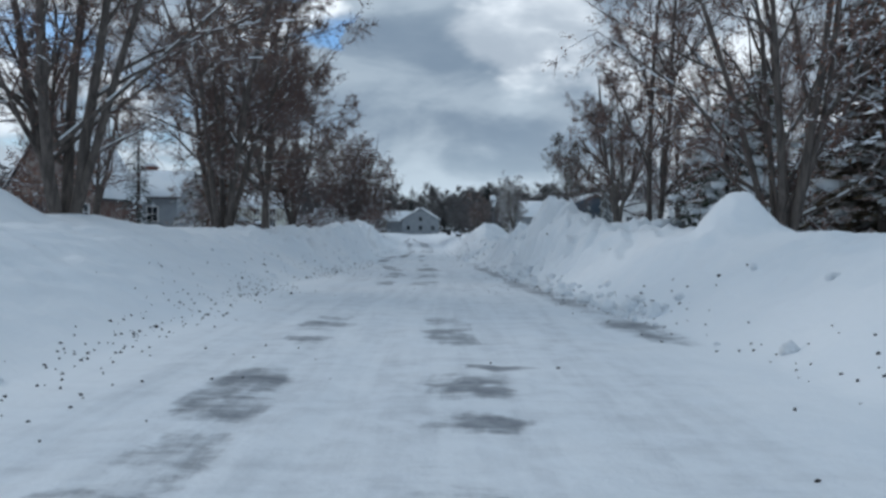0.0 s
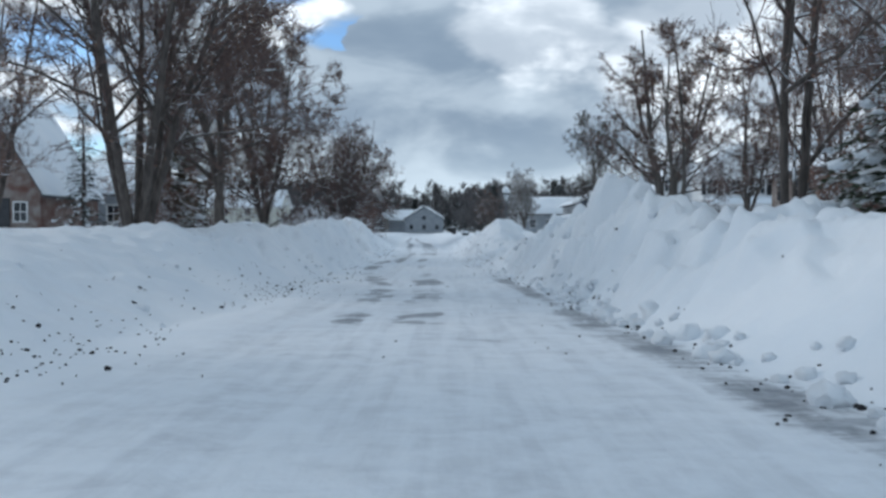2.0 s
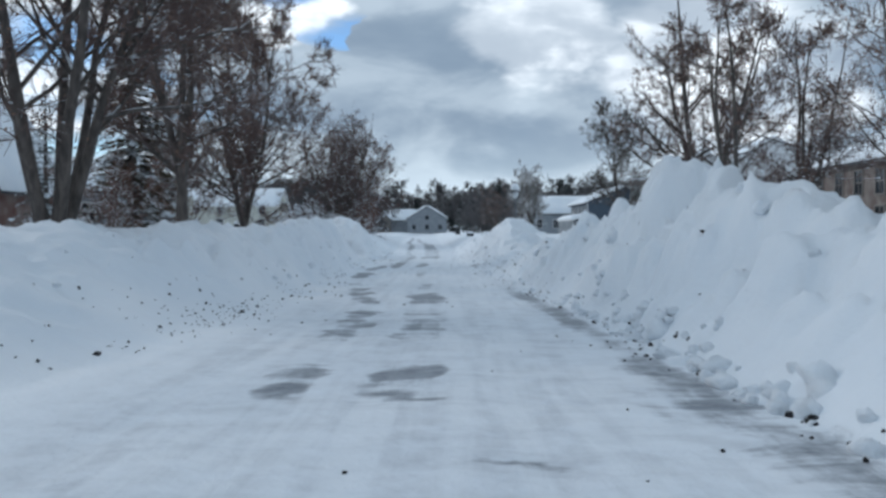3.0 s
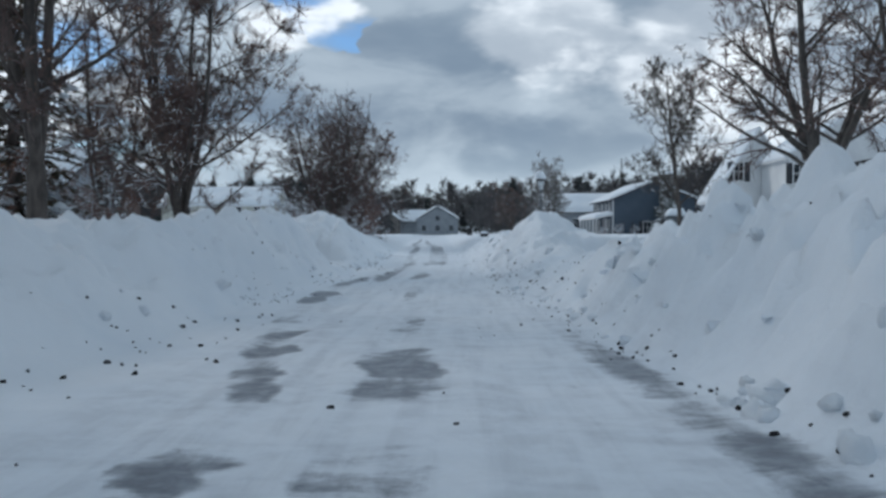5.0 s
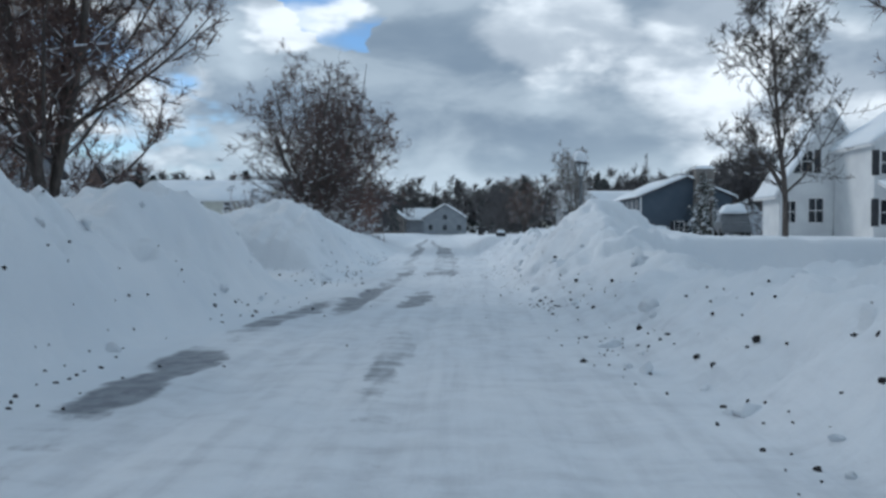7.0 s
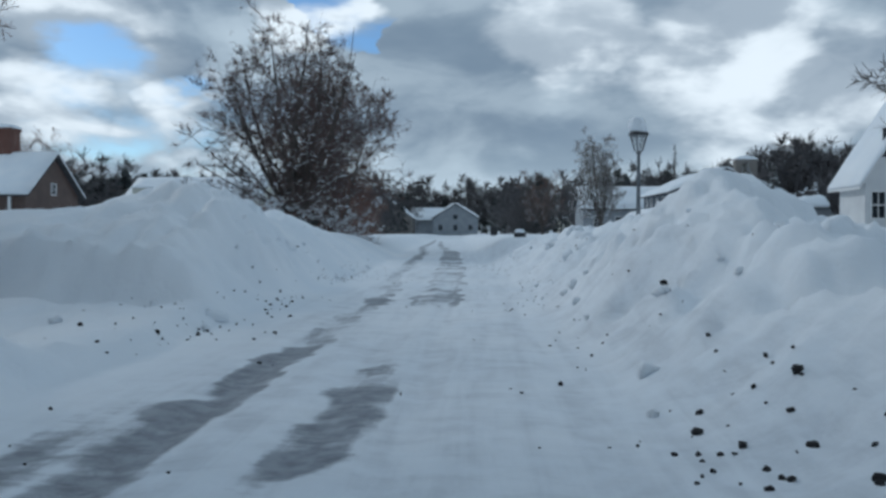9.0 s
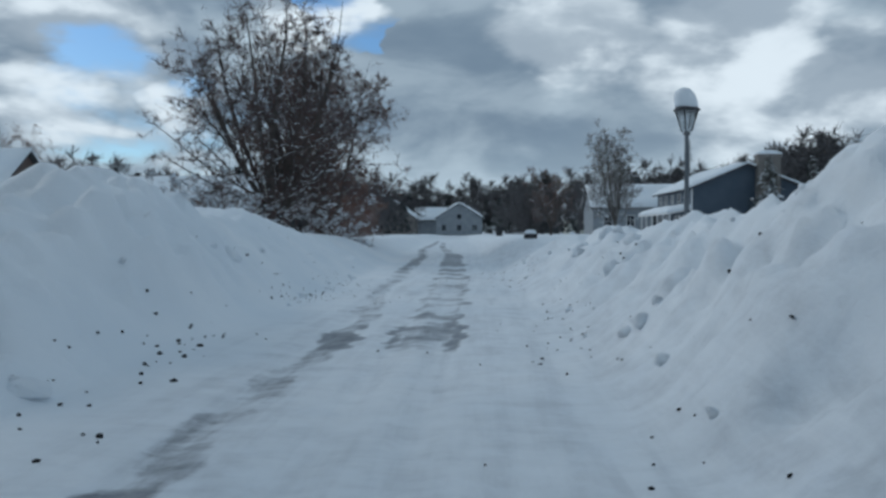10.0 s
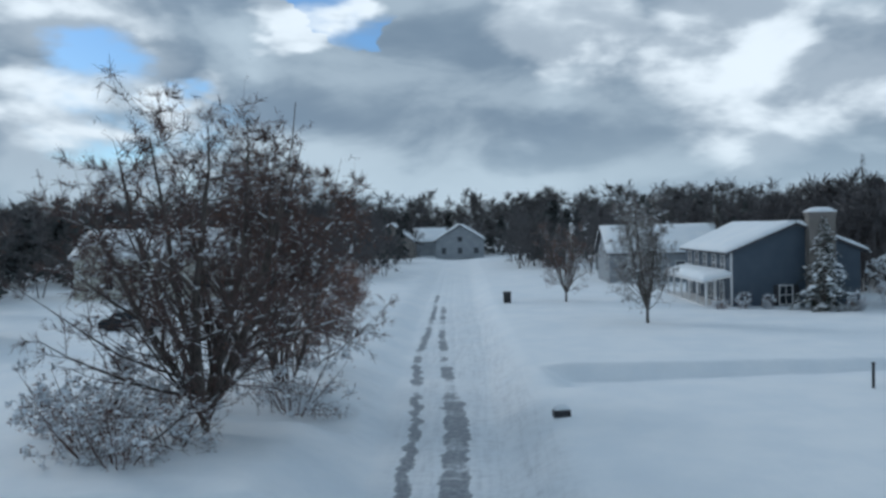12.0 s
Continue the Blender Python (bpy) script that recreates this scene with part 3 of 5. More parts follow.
    dirty = (1 - smooth(np.abs(lx), 2.0, 3.6)) * (1 - smooth(y, 120, 180))
    for nm, arr in (("bare", np.clip(bare, 0, 1)), ("dirty", dirty)):
        at = me.attributes.new(nm, "FLOAT", "POINT")
        at.data.foreach_set("value", arr.astype(np.float32))
    ob = new("ground", me)
    tagged(ob, "snow-covered street and yards with ploughed banks and worn wheel tracks", "ground", kind="structure")


build_ground()


# ---- plants ----
def grow(rng, stems, height, spread, limbs, twigs, r0, upward=0.25, droop=0.0, low=0.15, split=0.0, branches=8):
    """The segments of a tree by level, from stems that part at the foot or, with split, above a single trunk; and the twig ends."""
    lev = [[], [], [], []]
    twiglets = []

    def shoot(p, d, length, r, level):
        n = (9, 5, 3, 2)[level]
        st = length / n
        kids = (limbs, branches, twigs, 0)[level]
        at = sorted(rng.uniform((low, 0.15, 0.1, 1)[level], 1.0, kids)) if kids else []
        bend = (0.06, 0.13, 0.18, 0.24)[level]
        k = 0
        for i in range(n):
            lift = (upward, upward * 0.75, upward * 0.45, 0.05)[level] * 0.35 - droop * (level >= 1) * 0.2
            d = d + rng.normal(size=3) * bend
            d[2] += lift
            d = d / (math.sqrt(d[0] * d[0] + d[1] * d[1] + d[2] * d[2]) + 1e-9)
            q = p + d * st
            ra, rb = r * (1 - 0.8 * i / n), r * (1 - 0.8 * (i + 1) / n)
            lev[level].append((*p, *q, ra, rb))
            if level >= 2:
                twiglets.append((*p, *d))
                twiglets.append((*((p + q) / 2), *d))
            while k < len(at) and at[k] <= (i + 1) / n:
                f = at[k]
                k += 1
                w = rng.normal(size=3)
                side = np.array([d[1] * w[2] - d[2] * w[1], d[2] * w[0] - d[0] * w[2], d[0] * w[1] - d[1] * w[0]])
                side /= math.sqrt(side @ side) + 1e-9
                ang = rng.uniform(0.6, 1.25) if level else rng.uniform(0.55, 1.2)
                cd = d * math.cos(ang) + side * math.sin(ang)
                share = (0.46, 0.50, 0.46)[level]
                cl = length * share * (1.1 - 0.7 * f) * rng.uniform(0.7, 1.25)
                if level == 0:
                    cl = max(cl, height * 0.12)
                shoot(p + (q - p) * rng.random(), cd, cl, max(ra * (0.5, 0.5, 0.55)[level], 0.007), level + 1)
            p = q

    if split:
        top = np.array([0, 0, split])
        lev[0].append((0, 0, -0.6, *top, r0 * 1.6, r0 * 1.25))
        foot = top
    else:
        foot = np.array([0, 0, -0.4])
    turn = rng.random() * 6.28
    for s in range(stems):
        a = turn + 6.283 * s / stems + rng.normal() * 0.3
        lean = spread * rng.uniform(0.5, 1.15) if stems > 1 else spread * 0.2
        d = np.array([math.cos(a) * lean, math.sin(a) * lean, 1.0])
        d /= np.linalg.norm(d)
        start = foot + (np.array([math.cos(a), math.sin(a), 0]) * r0 * 1.1 if stems > 1 and not split else 0)
        shoot(start, d, (height - split) * rng.uniform(0.7, 1.04), r0 * rng.uniform(0.75, 1.05), 0)
    lev = [np.array(l) for l in lev]
    tw = np.array(twiglets)
    k = height / max(lev[0][:, 5].max(), lev[1][:, 5].max(), np.percentile(tw[:, 2], 99.7))
    for l in lev:
        l[:, :6] *= k
    tw[:, :3] *= k
    return lev, tw


def twig_quads(tw, rng, count, length, width):
    """Fine twigs as thin slips that fork from the branches."""
    t = tw[rng.integers(0, len(tw), count)]
    d = t[:, 3:] + rng.normal(size=(count, 3)) * 0.42 + [0, 0, 0.12]
    d /= np.linalg.norm(d, axis=1, keepdims=True)
    e = np.cross(d, rng.normal(size=(count, 3)))
    e /= np.linalg.norm(e, axis=1, keepdims=True) + 1e-9
    ln = length * rng.uniform(0.5, 1.5, (count, 1))
    c = t[:, :3] + t[:, 3:] * rng.uniform(-0.03, 0.03, (count, 1)) * length * 8
    v = np.stack([c - e * width, c + d * ln - e * width * 0.4, c + d * ln + e * width * 0.4, c + e * width], 1).reshape(-1, 3)
    return v, np.arange(4 * count).reshape(-1, 4)


def snow_on(segs, rng, share, grow_by=0.012):
    """Snow that lies along the flatter limbs, as ridges on their upper side."""
    s = np.asarray(segs)
    d = s[:, 3:6] - s[:, 0:3]
    flat = np.abs(d[:, 2]) / (np.linalg.norm(d, axis=1) + 1e-9) < 0.72
    s = s[flat & (rng.random(len(s)) < share)].copy()
    if len(s) == 0:
        return np.zeros((0, 3)), np.zeros((0, 4), int)
    r = s[:, 6]
    cut = rng.uniform(0.0, 0.5, (len(s), 1))
    d = s[:, 3:6] - s[:, 0:3]
    s[:, 3:6] = s[:, 0:3] + d * (cut + rng.uniform(0.3, 0.5, (len(s), 1)))
    s[:, 0:3] += d * cut
    s[:, 2] += r * 0.8 + grow_by * 0.3
    s[:, 5] += r * 0.8 + grow_by * 0.3
    s[:, 6] = r * 0.5 + grow_by * rng.uniform(0.4, 1.0, len(s))
    s[:, 7] = s[:, 6] * rng.uniform(0.4, 0.9, len(s))
    return tubes(s, 4)


def within(p, dome):
    """How far out points lie in a tree's outline, 1 on its uneven rim: a dome over a shallow bowl."""
    reach, top, belly, lean = dome
    up = np.clip((p[:, 2] - belly) / (top - belly), 0, 9)
    down = np.clip((belly - p[:, 2]) / belly, 0, 1)
    dx, dy_ = p[:, 0] - lean * up, p[:, 1]
    ang = np.arctan2(dy_, dx)
    rim = 1 + 0.10 * np.sin(3 * ang + 5 * up + reach) + 0.07 * np.sin(7 * ang - 9 * up + top)
    return (dx * dx + dy_ * dy_) / (reach * rim) ** 2 + (up / rim) ** 2.2 + 1.0 * down ** 2


def bare_tree(seed, label, height=14, stems=5, spread=0.35, limbs=9, twigs=5, r0=0.16, leaves=4000, leaf=M_LEAF, bark=M_BARK,
              upward=0.25, droop=0.0, low=0.15, snow=0.35, split=0.0, leaf_size=0.038, slips=9000, branches=8, twig_mat=None, dome=None, flecks=0):
    """dome: (reach, height, height of its widest part, shift of the top along x), an uneven outline that the crown keeps within."""
    rng = np.random.default_rng(seed)
    lev, tips = grow(rng, stems, height * (1.25 if dome else 1.0), spread, limbs, twigs, r0, upward, droop, low, split, branches)
    if dome:
        for l in lev[:2]:
            l[:, 6] *= np.clip(1.25 - within(l[:, 0:3], dome), 0.08, 1)
            l[:, 7] *= np.clip(1.25 - within(l[:, 3:6], dome), 0.08, 1)
        lev = [l[within(l[:, 3:6], dome) < 1] for l in lev]
        tips = tips[within(tips[:, :3], dome) < 1]
    tree = thing("tree", 0, 0, 0, label, "tree", "street trees")
    wood = [tubes(lev[0], 9), tubes(lev[1], 6)]
    fine = [tubes(lev[2], 3), tubes(lev[3], 3), twig_quads(tips, rng, slips, 0.026 * height, 0.0105)]
    if height >= 6:
        mpart("trunk", mesh_of("trunk", *joined(wood), bark, True), tree)
    v, f = joined(fine if height >= 6 else wood + fine)
    tagged(mpart("crown", mesh_of("crown", v, f, twig_mat or M_TWIG), tree, "crown of fine brown twigs"), kind="stuff")
    v, f = joined([snow_on(lev[1], rng, snow, 0.022), snow_on(lev[2], rng, snow, 0.02), snow_on(lev[3], rng, snow * 0.5, 0.018)])
    tagged(mpart("snow_cover", mesh_of("snow_cover", v, f, M_SNOW, True), tree, "snow lying along the branches"), kind="stuff")
    if flecks:
        pick = tips[rng.integers(0, len(tips), flecks), :3] + [0, 0, 0.03]
        v, f = leaf_quads(pick, rng, 0.085, 0.75, 1.3)
        tagged(mpart("snow_fleck", mesh_of("snow_fleck", v, f, M_SNOW), tree, "tufts of snow caught among the twigs"), kind="stuff")
    if leaves:
        pick = tips[rng.integers(0, len(tips), leaves), :3]
        v, f = leaf_quads(pick + rng.normal(size=(leaves, 3)) * 0.12, rng, leaf_size)
        tagged(mpart("foliage", mesh_of("foliage", v, f, leaf), tree, "withered leaves still on the twigs"), kind="stuff")
    return tree


def conifer(seed, label, height=8, radius=2.2, mat=M_NEEDLE, foot=0.3, snow=0.3, step=0.3, sprays=16, name="fir_tree", clump=1.0):
    rng = np.random.default_rng(seed)
    spine, quads_v, lumps = [], [], []
    trunk = [(0, 0, -0.4, 0, 0, height * 0.5, height * 0.022, height * 0.014), (0, 0, height * 0.5, 0, 0, height, height * 0.014, 0.01)]
    z = foot
    while z < height - 0.1:
        k = z / height
        reach = radius * (1 - k) ** 0.85 * rng.uniform(0.85, 1.1) + 0.05
        for b in range(int(rng.integers(6, 9))):
            a = rng.random() * 6.283
            length = reach * rng.uniform(0.7, 1.1)
            sag = rng.uniform(0.12, 0.42) * length
            n = 4
            prev = np.array([0, 0, z])
            pts = [prev]
            for i in range(1, n + 1):
                s = i / n
                pts.append(np.array([math.cos(a) * length * s, math.sin(a) * length * s, z - sag * s * s + 0.15 * length * s * (1 - s)]))
            for p, q in zip(pts, pts[1:]):
                spine.append((*p, *q, 0.008 + 0.014 * (1 - k), 0.005))
            m = max(4, int(sprays * length / max(radius, 0.5)))
            ss = rng.uniform(0.12, 1.0, m)
            side = np.where(rng.random(m) < 0.5, 1, -1)
            aa = a + side * rng.uniform(0.2, 1.1, m)
            root = np.array([np.interp(ss, np.linspace(0, 1, n + 1), [p[j] for p in pts]) for j in range(3)]).T
            ln = (0.16 + 0.26 * (1 - ss)) * (0.5 + 0.5 * length / radius) * rng.uniform(0.7, 1.3, m) * max(1.0, radius / 2.2)
            dr = np.stack([np.cos(aa) * ln, np.sin(aa) * ln, -rng.uniform(0.05, 0.5, m) * ln], 1)
            wd = np.stack([-np.sin(aa), np.cos(aa), rng.normal(0, 0.4, m)], 1) * (ln * 0.22)[:, None]
            quads_v.append(np.stack([root - wd * 0.4, root + dr * 0.55 - wd, root + dr, root + dr * 0.55 + wd], 1))
            if rng.random() < snow and length > 0.3:
                for _ in range(int(rng.integers(1, 4))):
                    s = rng.uniform(0.35, 0.95)
                    c = np.array([np.interp(s, np.linspace(0, 1, n + 1), [p[j] for p in pts]) for j in range(3)])
                    lumps.append((c + [0, 0, 0.03], clump * length * rng.uniform(0.05, 0.13), a))
        z += step * rng.uniform(0.8, 1.2) * (1.0 - 0.4 * k)
    tree = thing(name, 0, 0, 0, label, "tree", "evergreens")
    v, f = tubes(trunk, 8)
    mpart("trunk", mesh_of("trunk", v, f, M_BARK, True), tree)
    qv = np.concatenate(quads_v).reshape(-1, 3)
    tagged(mpart("crown", mesh_of("crown", qv, np.arange(len(qv)).reshape(-1, 4), mat), tree, "drooping boughs of needles"), kind="stuff")
    v, f = tubes(spine, 3)
    tagged(mpart("branchwork", mesh_of("branchwork", v, f, M_BARK), tree), kind="stuff")
    if lumps:
        tagged(mpart("snow_cover", mesh_of("snow_cover", *lump_mesh(lumps, rng, small=True), M_SNOW, True), tree, "clumps of snow resting on the boughs"), kind="stuff")
    return tree


bm_ = bmesh.new()
bmesh.ops.create_icosphere(bm_, subdivisions=2, radius=1)
ICO_V = np.array([w.co[:] for w in bm_.verts])
ICO_F = np.array([[w.index for w in f.verts] for f in bm_.faces])
bm_.free()
bm_ = bmesh.new()
bmesh.ops.create_icosphere(bm_, subdivisions=1, radius=1)
ICO1_V = np.array([w.co[:] for w in bm_.verts])
ICO1_F = np.array([[w.index for w in f.verts] for f in bm_.faces])
bm_.free()


def lump_mesh(lumps, rng, flat=0.45, small=False):
    """Uneven flattened lumps: (centre, radius, bearing) each."""
    base_v, base_f = (ICO1_V, ICO1_F) if small else (ICO_V, ICO_F)
    vs, fs = [], []
    for i, (c, r, a) in enumerate(lumps):
        k = 1 + 0.30 * np.sin(base_v @ rng.normal(size=3) * 2.6 + rng.random() * 6) + 0.16 * np.sin(base_v @ rng.normal(size=3) * 5 + rng.random() * 6)
        v = base_v * k[:, None] * r * np.array([rng.uniform(0.8, 1.35), rng.uniform(0.7, 1.1), flat * rng.uniform(0.8, 1.4)])
        ca, sa = math.cos(a), math.sin(a)
        v = np.stack([v[:, 0] * ca - v[:, 1] * sa, v[:, 0] * sa + v[:, 1] * ca, v[:, 2]], 1) + c
        vs.append(v), fs.append(base_f + i * len(base_v))
    return np.concatenate(vs), np.concatenate(fs)


def set_at(ob, x, y, turn=0.0, slim=1.0, sink=0.12):
    ob.matrix_world = pose(x, y, ground_z(x, y) - sink, 0, 0, turn) @ Matrix.Diagonal((slim, slim, 1, 1))
    return ob


# the row of trees on the west side
set_at(bare_tree(3, "tall multi-stemmed tree with withered brown leaves and snowy limbs", 15, 5, 0.34, 10, 6, 0.17, 9000, low=0.12, snow=0.7, slips=14000), -9.9, 22.3)
set_at(bare_tree(224, "tall vase-shaped tree with pale split trunk and brown twigs", 15, 6, 0.30, 12, 4, 0.15, 8000, low=0.2, snow=0.3, upward=0.12, slips=23000), -8.9, 34.8, 180)
set_at(bare_tree(14, "tall tree with a single trunk and dense brown twigs", 15, 4, 0.24, 12, 5, 0.16, 7000, split=1.5, low=0.05, slips=19000), -9.3, 45.4, 10)
set_at(bare_tree(836, "spreading tree with snow on its lower branches and brown leaves", 14.5, 4, 0.45, 14, 4, 0.17, 10000, split=1.2, low=0.03, snow=0.7, upward=0.3, slips=34000), -9.9, 57.1, 210, 0.95)
# the lone tree and its thicket further up
set_at(bare_tree(36, "broad bare tree with many stems and snow-dusted outer twigs", 11.7, 8, 0.58, 12, 4, 0.17, 1800, M_LEAFR, split=0.5, low=0.01, snow=0.4, upward=0.2, slips=24000, branches=8, dome=(6.7, 12.0, 1.4, -1.0), flecks=700, twig_mat=M_TWIGD), -9.9, 92.4, 330)
set_at(bare_tree(492, "rounded tree with russet leaves beside the lone tree", 12.0, 8, 0.45, 13, 4, 0.13, 18000, M_LEAFR, low=0.02, snow=0.35, upward=0.25, slips=20000, dome=(5.6, 11.0, 5.0, 0.2), flecks=700, twig_mat=M_TWIGD), -9.4, 101.5, 300)
for i, (x, y, h) in enumerate(((-10.3, 108, 6.5), (-10.6, 116, 5.2), (-11.2, 124, 4.6), (-11.8, 133, 4.4), (-12.6, 143, 4.4))):
    set_at(bare_tree(31 + i, "low russet bushy tree in a row, dusted with snow", h, 6, 0.6, 7, 5, 0.06, 6000, M_LEAFR, low=0.03, snow=0.6, branches=5, slips=4000), x, y, 50 * i)
for i, (x, y, h) in enumerate(((-12.4, 89.5, 3.2), (-11.0, 88.2, 2.4), (-14.0, 92.5, 3.2), (-8.2, 98.0, 3.4), (-12.2, 96.5, 3.8), (-10.4, 90.6, 2.0), (-13.2, 91.0, 2.6))):
    bush = set_at(bare_tree(41 + i, "snow-laden low shrub at the foot of the lone tree", h, 8, 0.95, 5, 4, 0.035, 700, M_LEAFR, low=0.03, snow=1.0, upward=0.02, branches=6, slips=2500, flecks=900), x, y, 33 * i)
    tagged(bush, category="shrub", group="shrubs")
set_at(bare_tree(49, "rounded tree with warm brown leaves behind a brown house", 12.2, 6, 0.5, 10, 4, 0.13, 9000, split=1.2, low=0.05, slips=9000, dome=(5.5, 12.4, 4, 0)), -49.5, 141)
# the east side
set_at(bare_tree(53, "tall twin-trunked tree with reddish twigs beside evergreens", 15, 2, 0.14, 17, 5, 0.2, 7000, M_LEAFR, low=0.10, snow=0.65, slips=11000, upward=0.12), 7.3, 26.6, 200, 0.6)
set_at(bare_tree(55, "dense dark brown tree with snow-laden low limbs", 14, 6, 0.42, 9, 5, 0.17, 6000, M_LEAFR, low=0.06, snow=0.85, slips=9000, upward=0.15, leaf_size=0.05), 9.3, 21.2, 60, 0.72)
set_at(conifer(59, "green evergreen with snow on its boughs", 6.8, 2.9, M_NEEDLE, 0.2, 0.5, 0.25, 50), 12.2, 30.5)
set_at(conifer(60, "low green evergreen heaped with big clumps of snow", 4.6, 2.3, M_NEEDLE, 0.1, 0.5, 0.2, 46, clump=2.1), 8.9, 24.4)
set_at(conifer(58, "dark evergreen standing behind a snow mound", 13, 3.6, M_NEEDLEB, 0.5, 0.2, 0.3, 64), 13.8, 24.5)
set_at(bare_tree(174, "spreading bare tree with long low limbs", 11, 4, 0.6, 12, 4, 0.17, 900, split=2.2, low=0.05, bark=M_BARKG, snow=0.15, upward=0.2, slips=11000), 11.5, 52.2, 330)
set_at(bare_tree(66, "slender dark bare tree with an upright open crown", 8.6, 1, 0.4, 26, 5, 0.12, 0, low=0.22, snow=0.10, upward=0.42, slips=9000, branches=9, twig_mat=M_BARK), 10.7, 65.3, 330)
set_at(bare_tree(71, "vase-shaped bare yard tree, grey twigs", 9.4, 8, 0.42, 12, 4, 0.085, 0, split=1.1, low=0.06, bark=M_BARKG, snow=0.55, upward=0.40, slips=16000, branches=7, twig_mat=M_BARKP, flecks=900), 11.4, 124.5)
set_at(bare_tree(73, "small rounded tree with brown twigs near the road", 7.4, 7, 0.7, 9, 4, 0.08, 1500, split=0.9, low=0.05, slips=8000, branches=6), 7.4, 142.5)
set_at(bare_tree(74, "thin bare tree with twigs full of sky", 10, 3, 0.3, 9, 5, 0.1, 1500, low=0.2, bark=M_BARKG, snow=0.15, slips=6000), 14.5, 39.0)
set_at(bare_tree(75, "bare tree with fine grey twigs in a yard", 9, 3, 0.4, 8, 5, 0.1, 1500, split=1, low=0.1, bark=M_BARKG, snow=0.35, slips=6000), 9.8, 43.5)
set_at(bare_tree(76, "yard tree with snow along its many fine branches", 9.5, 4, 0.45, 8, 5, 0.11, 2500, split=1, low=0.1, snow=0.7, slips=7000, upward=0.12), 14.2, 48.0, 30)
for i, (x, y, h) in enumerate(((33.2, 134.0, 5.6), (32.6, 131.5, 3.0), (21.0, 133.6, 1.5), (23.0, 133.4, 1.3), (19.0, 133.4, 1.4), (28.6, 130.4, 1.8))):
    bush = set_at(bare_tree(131 + i, "snow-covered shrub beside a blue house", h, 8, 0.7, 6, 4, 0.035, 500, M_LEAFR, low=0.03, snow=1.0, upward=0.1, branches=6, slips=1500, flecks=int(500 * h), dome=(0.42 * h, h, 0.5 * h, 0)), x, y, 61 * i)
    tagged(bush, category="shrub", group="shrubs")
# evergreens further off
set_at(conifer(81, "small dark fir dusted with snow beside a house", 8.6, 2.0, M_NEEDLED, 0.2, 0.3, 0.25, 18), -22.5, 62.5)
set_at(conifer(82, "brown-green evergreen behind the street trees", 11.5, 3.0, M_NEEDLEB, 0.3, 0.2, 0.28, 50), -14.2, 53.5)
set_at(conifer(83, "snowy fir against a blue house wall", 7.6, 2.9, M_NEEDLED, 0.1, 0.45, 0.24, 44), 26.6, 131.4)
set_at(conifer(84, "tall narrow dark spruce behind the houses", 12.4, 2.0, M_NEEDLED, 1.0, 0.1, 0.3, 16), 26.7, 161.6)
set_at(conifer(85, "small dark evergreen by a driveway", 4.6, 1.2, M_NEEDLED, 0.1, 0.3, 0.25, 14), 18.2, 99.5)
set_at(conifer(86, "low dark evergreen hedge tree with snow", 3.4, 1.8, M_NEEDLED, 0.05, 0.5, 0.22, 18), -16.5, 66.0)
for i, (x, y, h) in enumerate(((-13.5, 27.5, 3.2), (-13.6, 49.5, 3.6), (-14.2, 60.5, 3.8), (12.5, 33.5, 3.0), (14.5, 29.5, 3.2))):
    bush = set_at(bare_tree(91 + i, "dense brown shrub with snow caught in its twigs", h, 7, 0.8, 6, 5, 0.04, 3000, M_LEAFR, low=0.03, snow=0.8, upward=0.1, branches=6, slips=3000), x, y, 47 * i)
    tagged(bush, category="shrub", group="shrubs")
for i, (x, y, h, s) in enumerate(((-18, 43, 13, 0.3), (-17.5, 68, 12, 0.35), (18, 45, 12, 0.4))):
    set_at(bare_tree(111 + i, "bare yard tree behind the first row", h, 4, s, 9, 5, 0.13, 7000, low=0.12, snow=0.25, slips=8000), x, y, 60 * i)


# ---- woods in the distance ----
def woods(name, label, spots, seed, heights):
    """Far trees with trunks, limbs and twigs, too many to count."""
    rng = np.random.default_rng(seed)
    forms = []
    for k in range(4):
        r = np.random.default_rng(500 + k)
        lev, tw = grow(r, 2, 10, 0.3, 7, 2, 0.12, 0.3, low=0.2, branches=5)
        forms.append((joined([tubes(lev[0], 4), tubes(lev[1], 3)]), twig_quads(tw, r, 720, 0.95, 0.05)))
    vs, fs, off = [], [], 0
    for x, y in spots:
        h = rng.uniform(*heights)
        (v1, f1), (v2, f2) = forms[int(rng.integers(4))]
        a, s = rng.random() * 6.28, h / 10
        w = s * rng.uniform(0.9, 1.3)
        z = ground_z(x, y) - 0.3
        for v, f in ((v1, f1), (v2, [f2])):
            q = np.stack([(v[:, 0] * math.cos(a) - v[:, 1] * math.sin(a)) * w + x, (v[:, 0] * math.sin(a) + v[:, 1] * math.cos(a)) * w + y, v[:, 2] * s + z], 1)
            vs.append(q)
            fs.extend(np.asarray(g) + off for g in f)
            off += len(q)
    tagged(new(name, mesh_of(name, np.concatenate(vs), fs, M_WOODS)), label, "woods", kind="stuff")


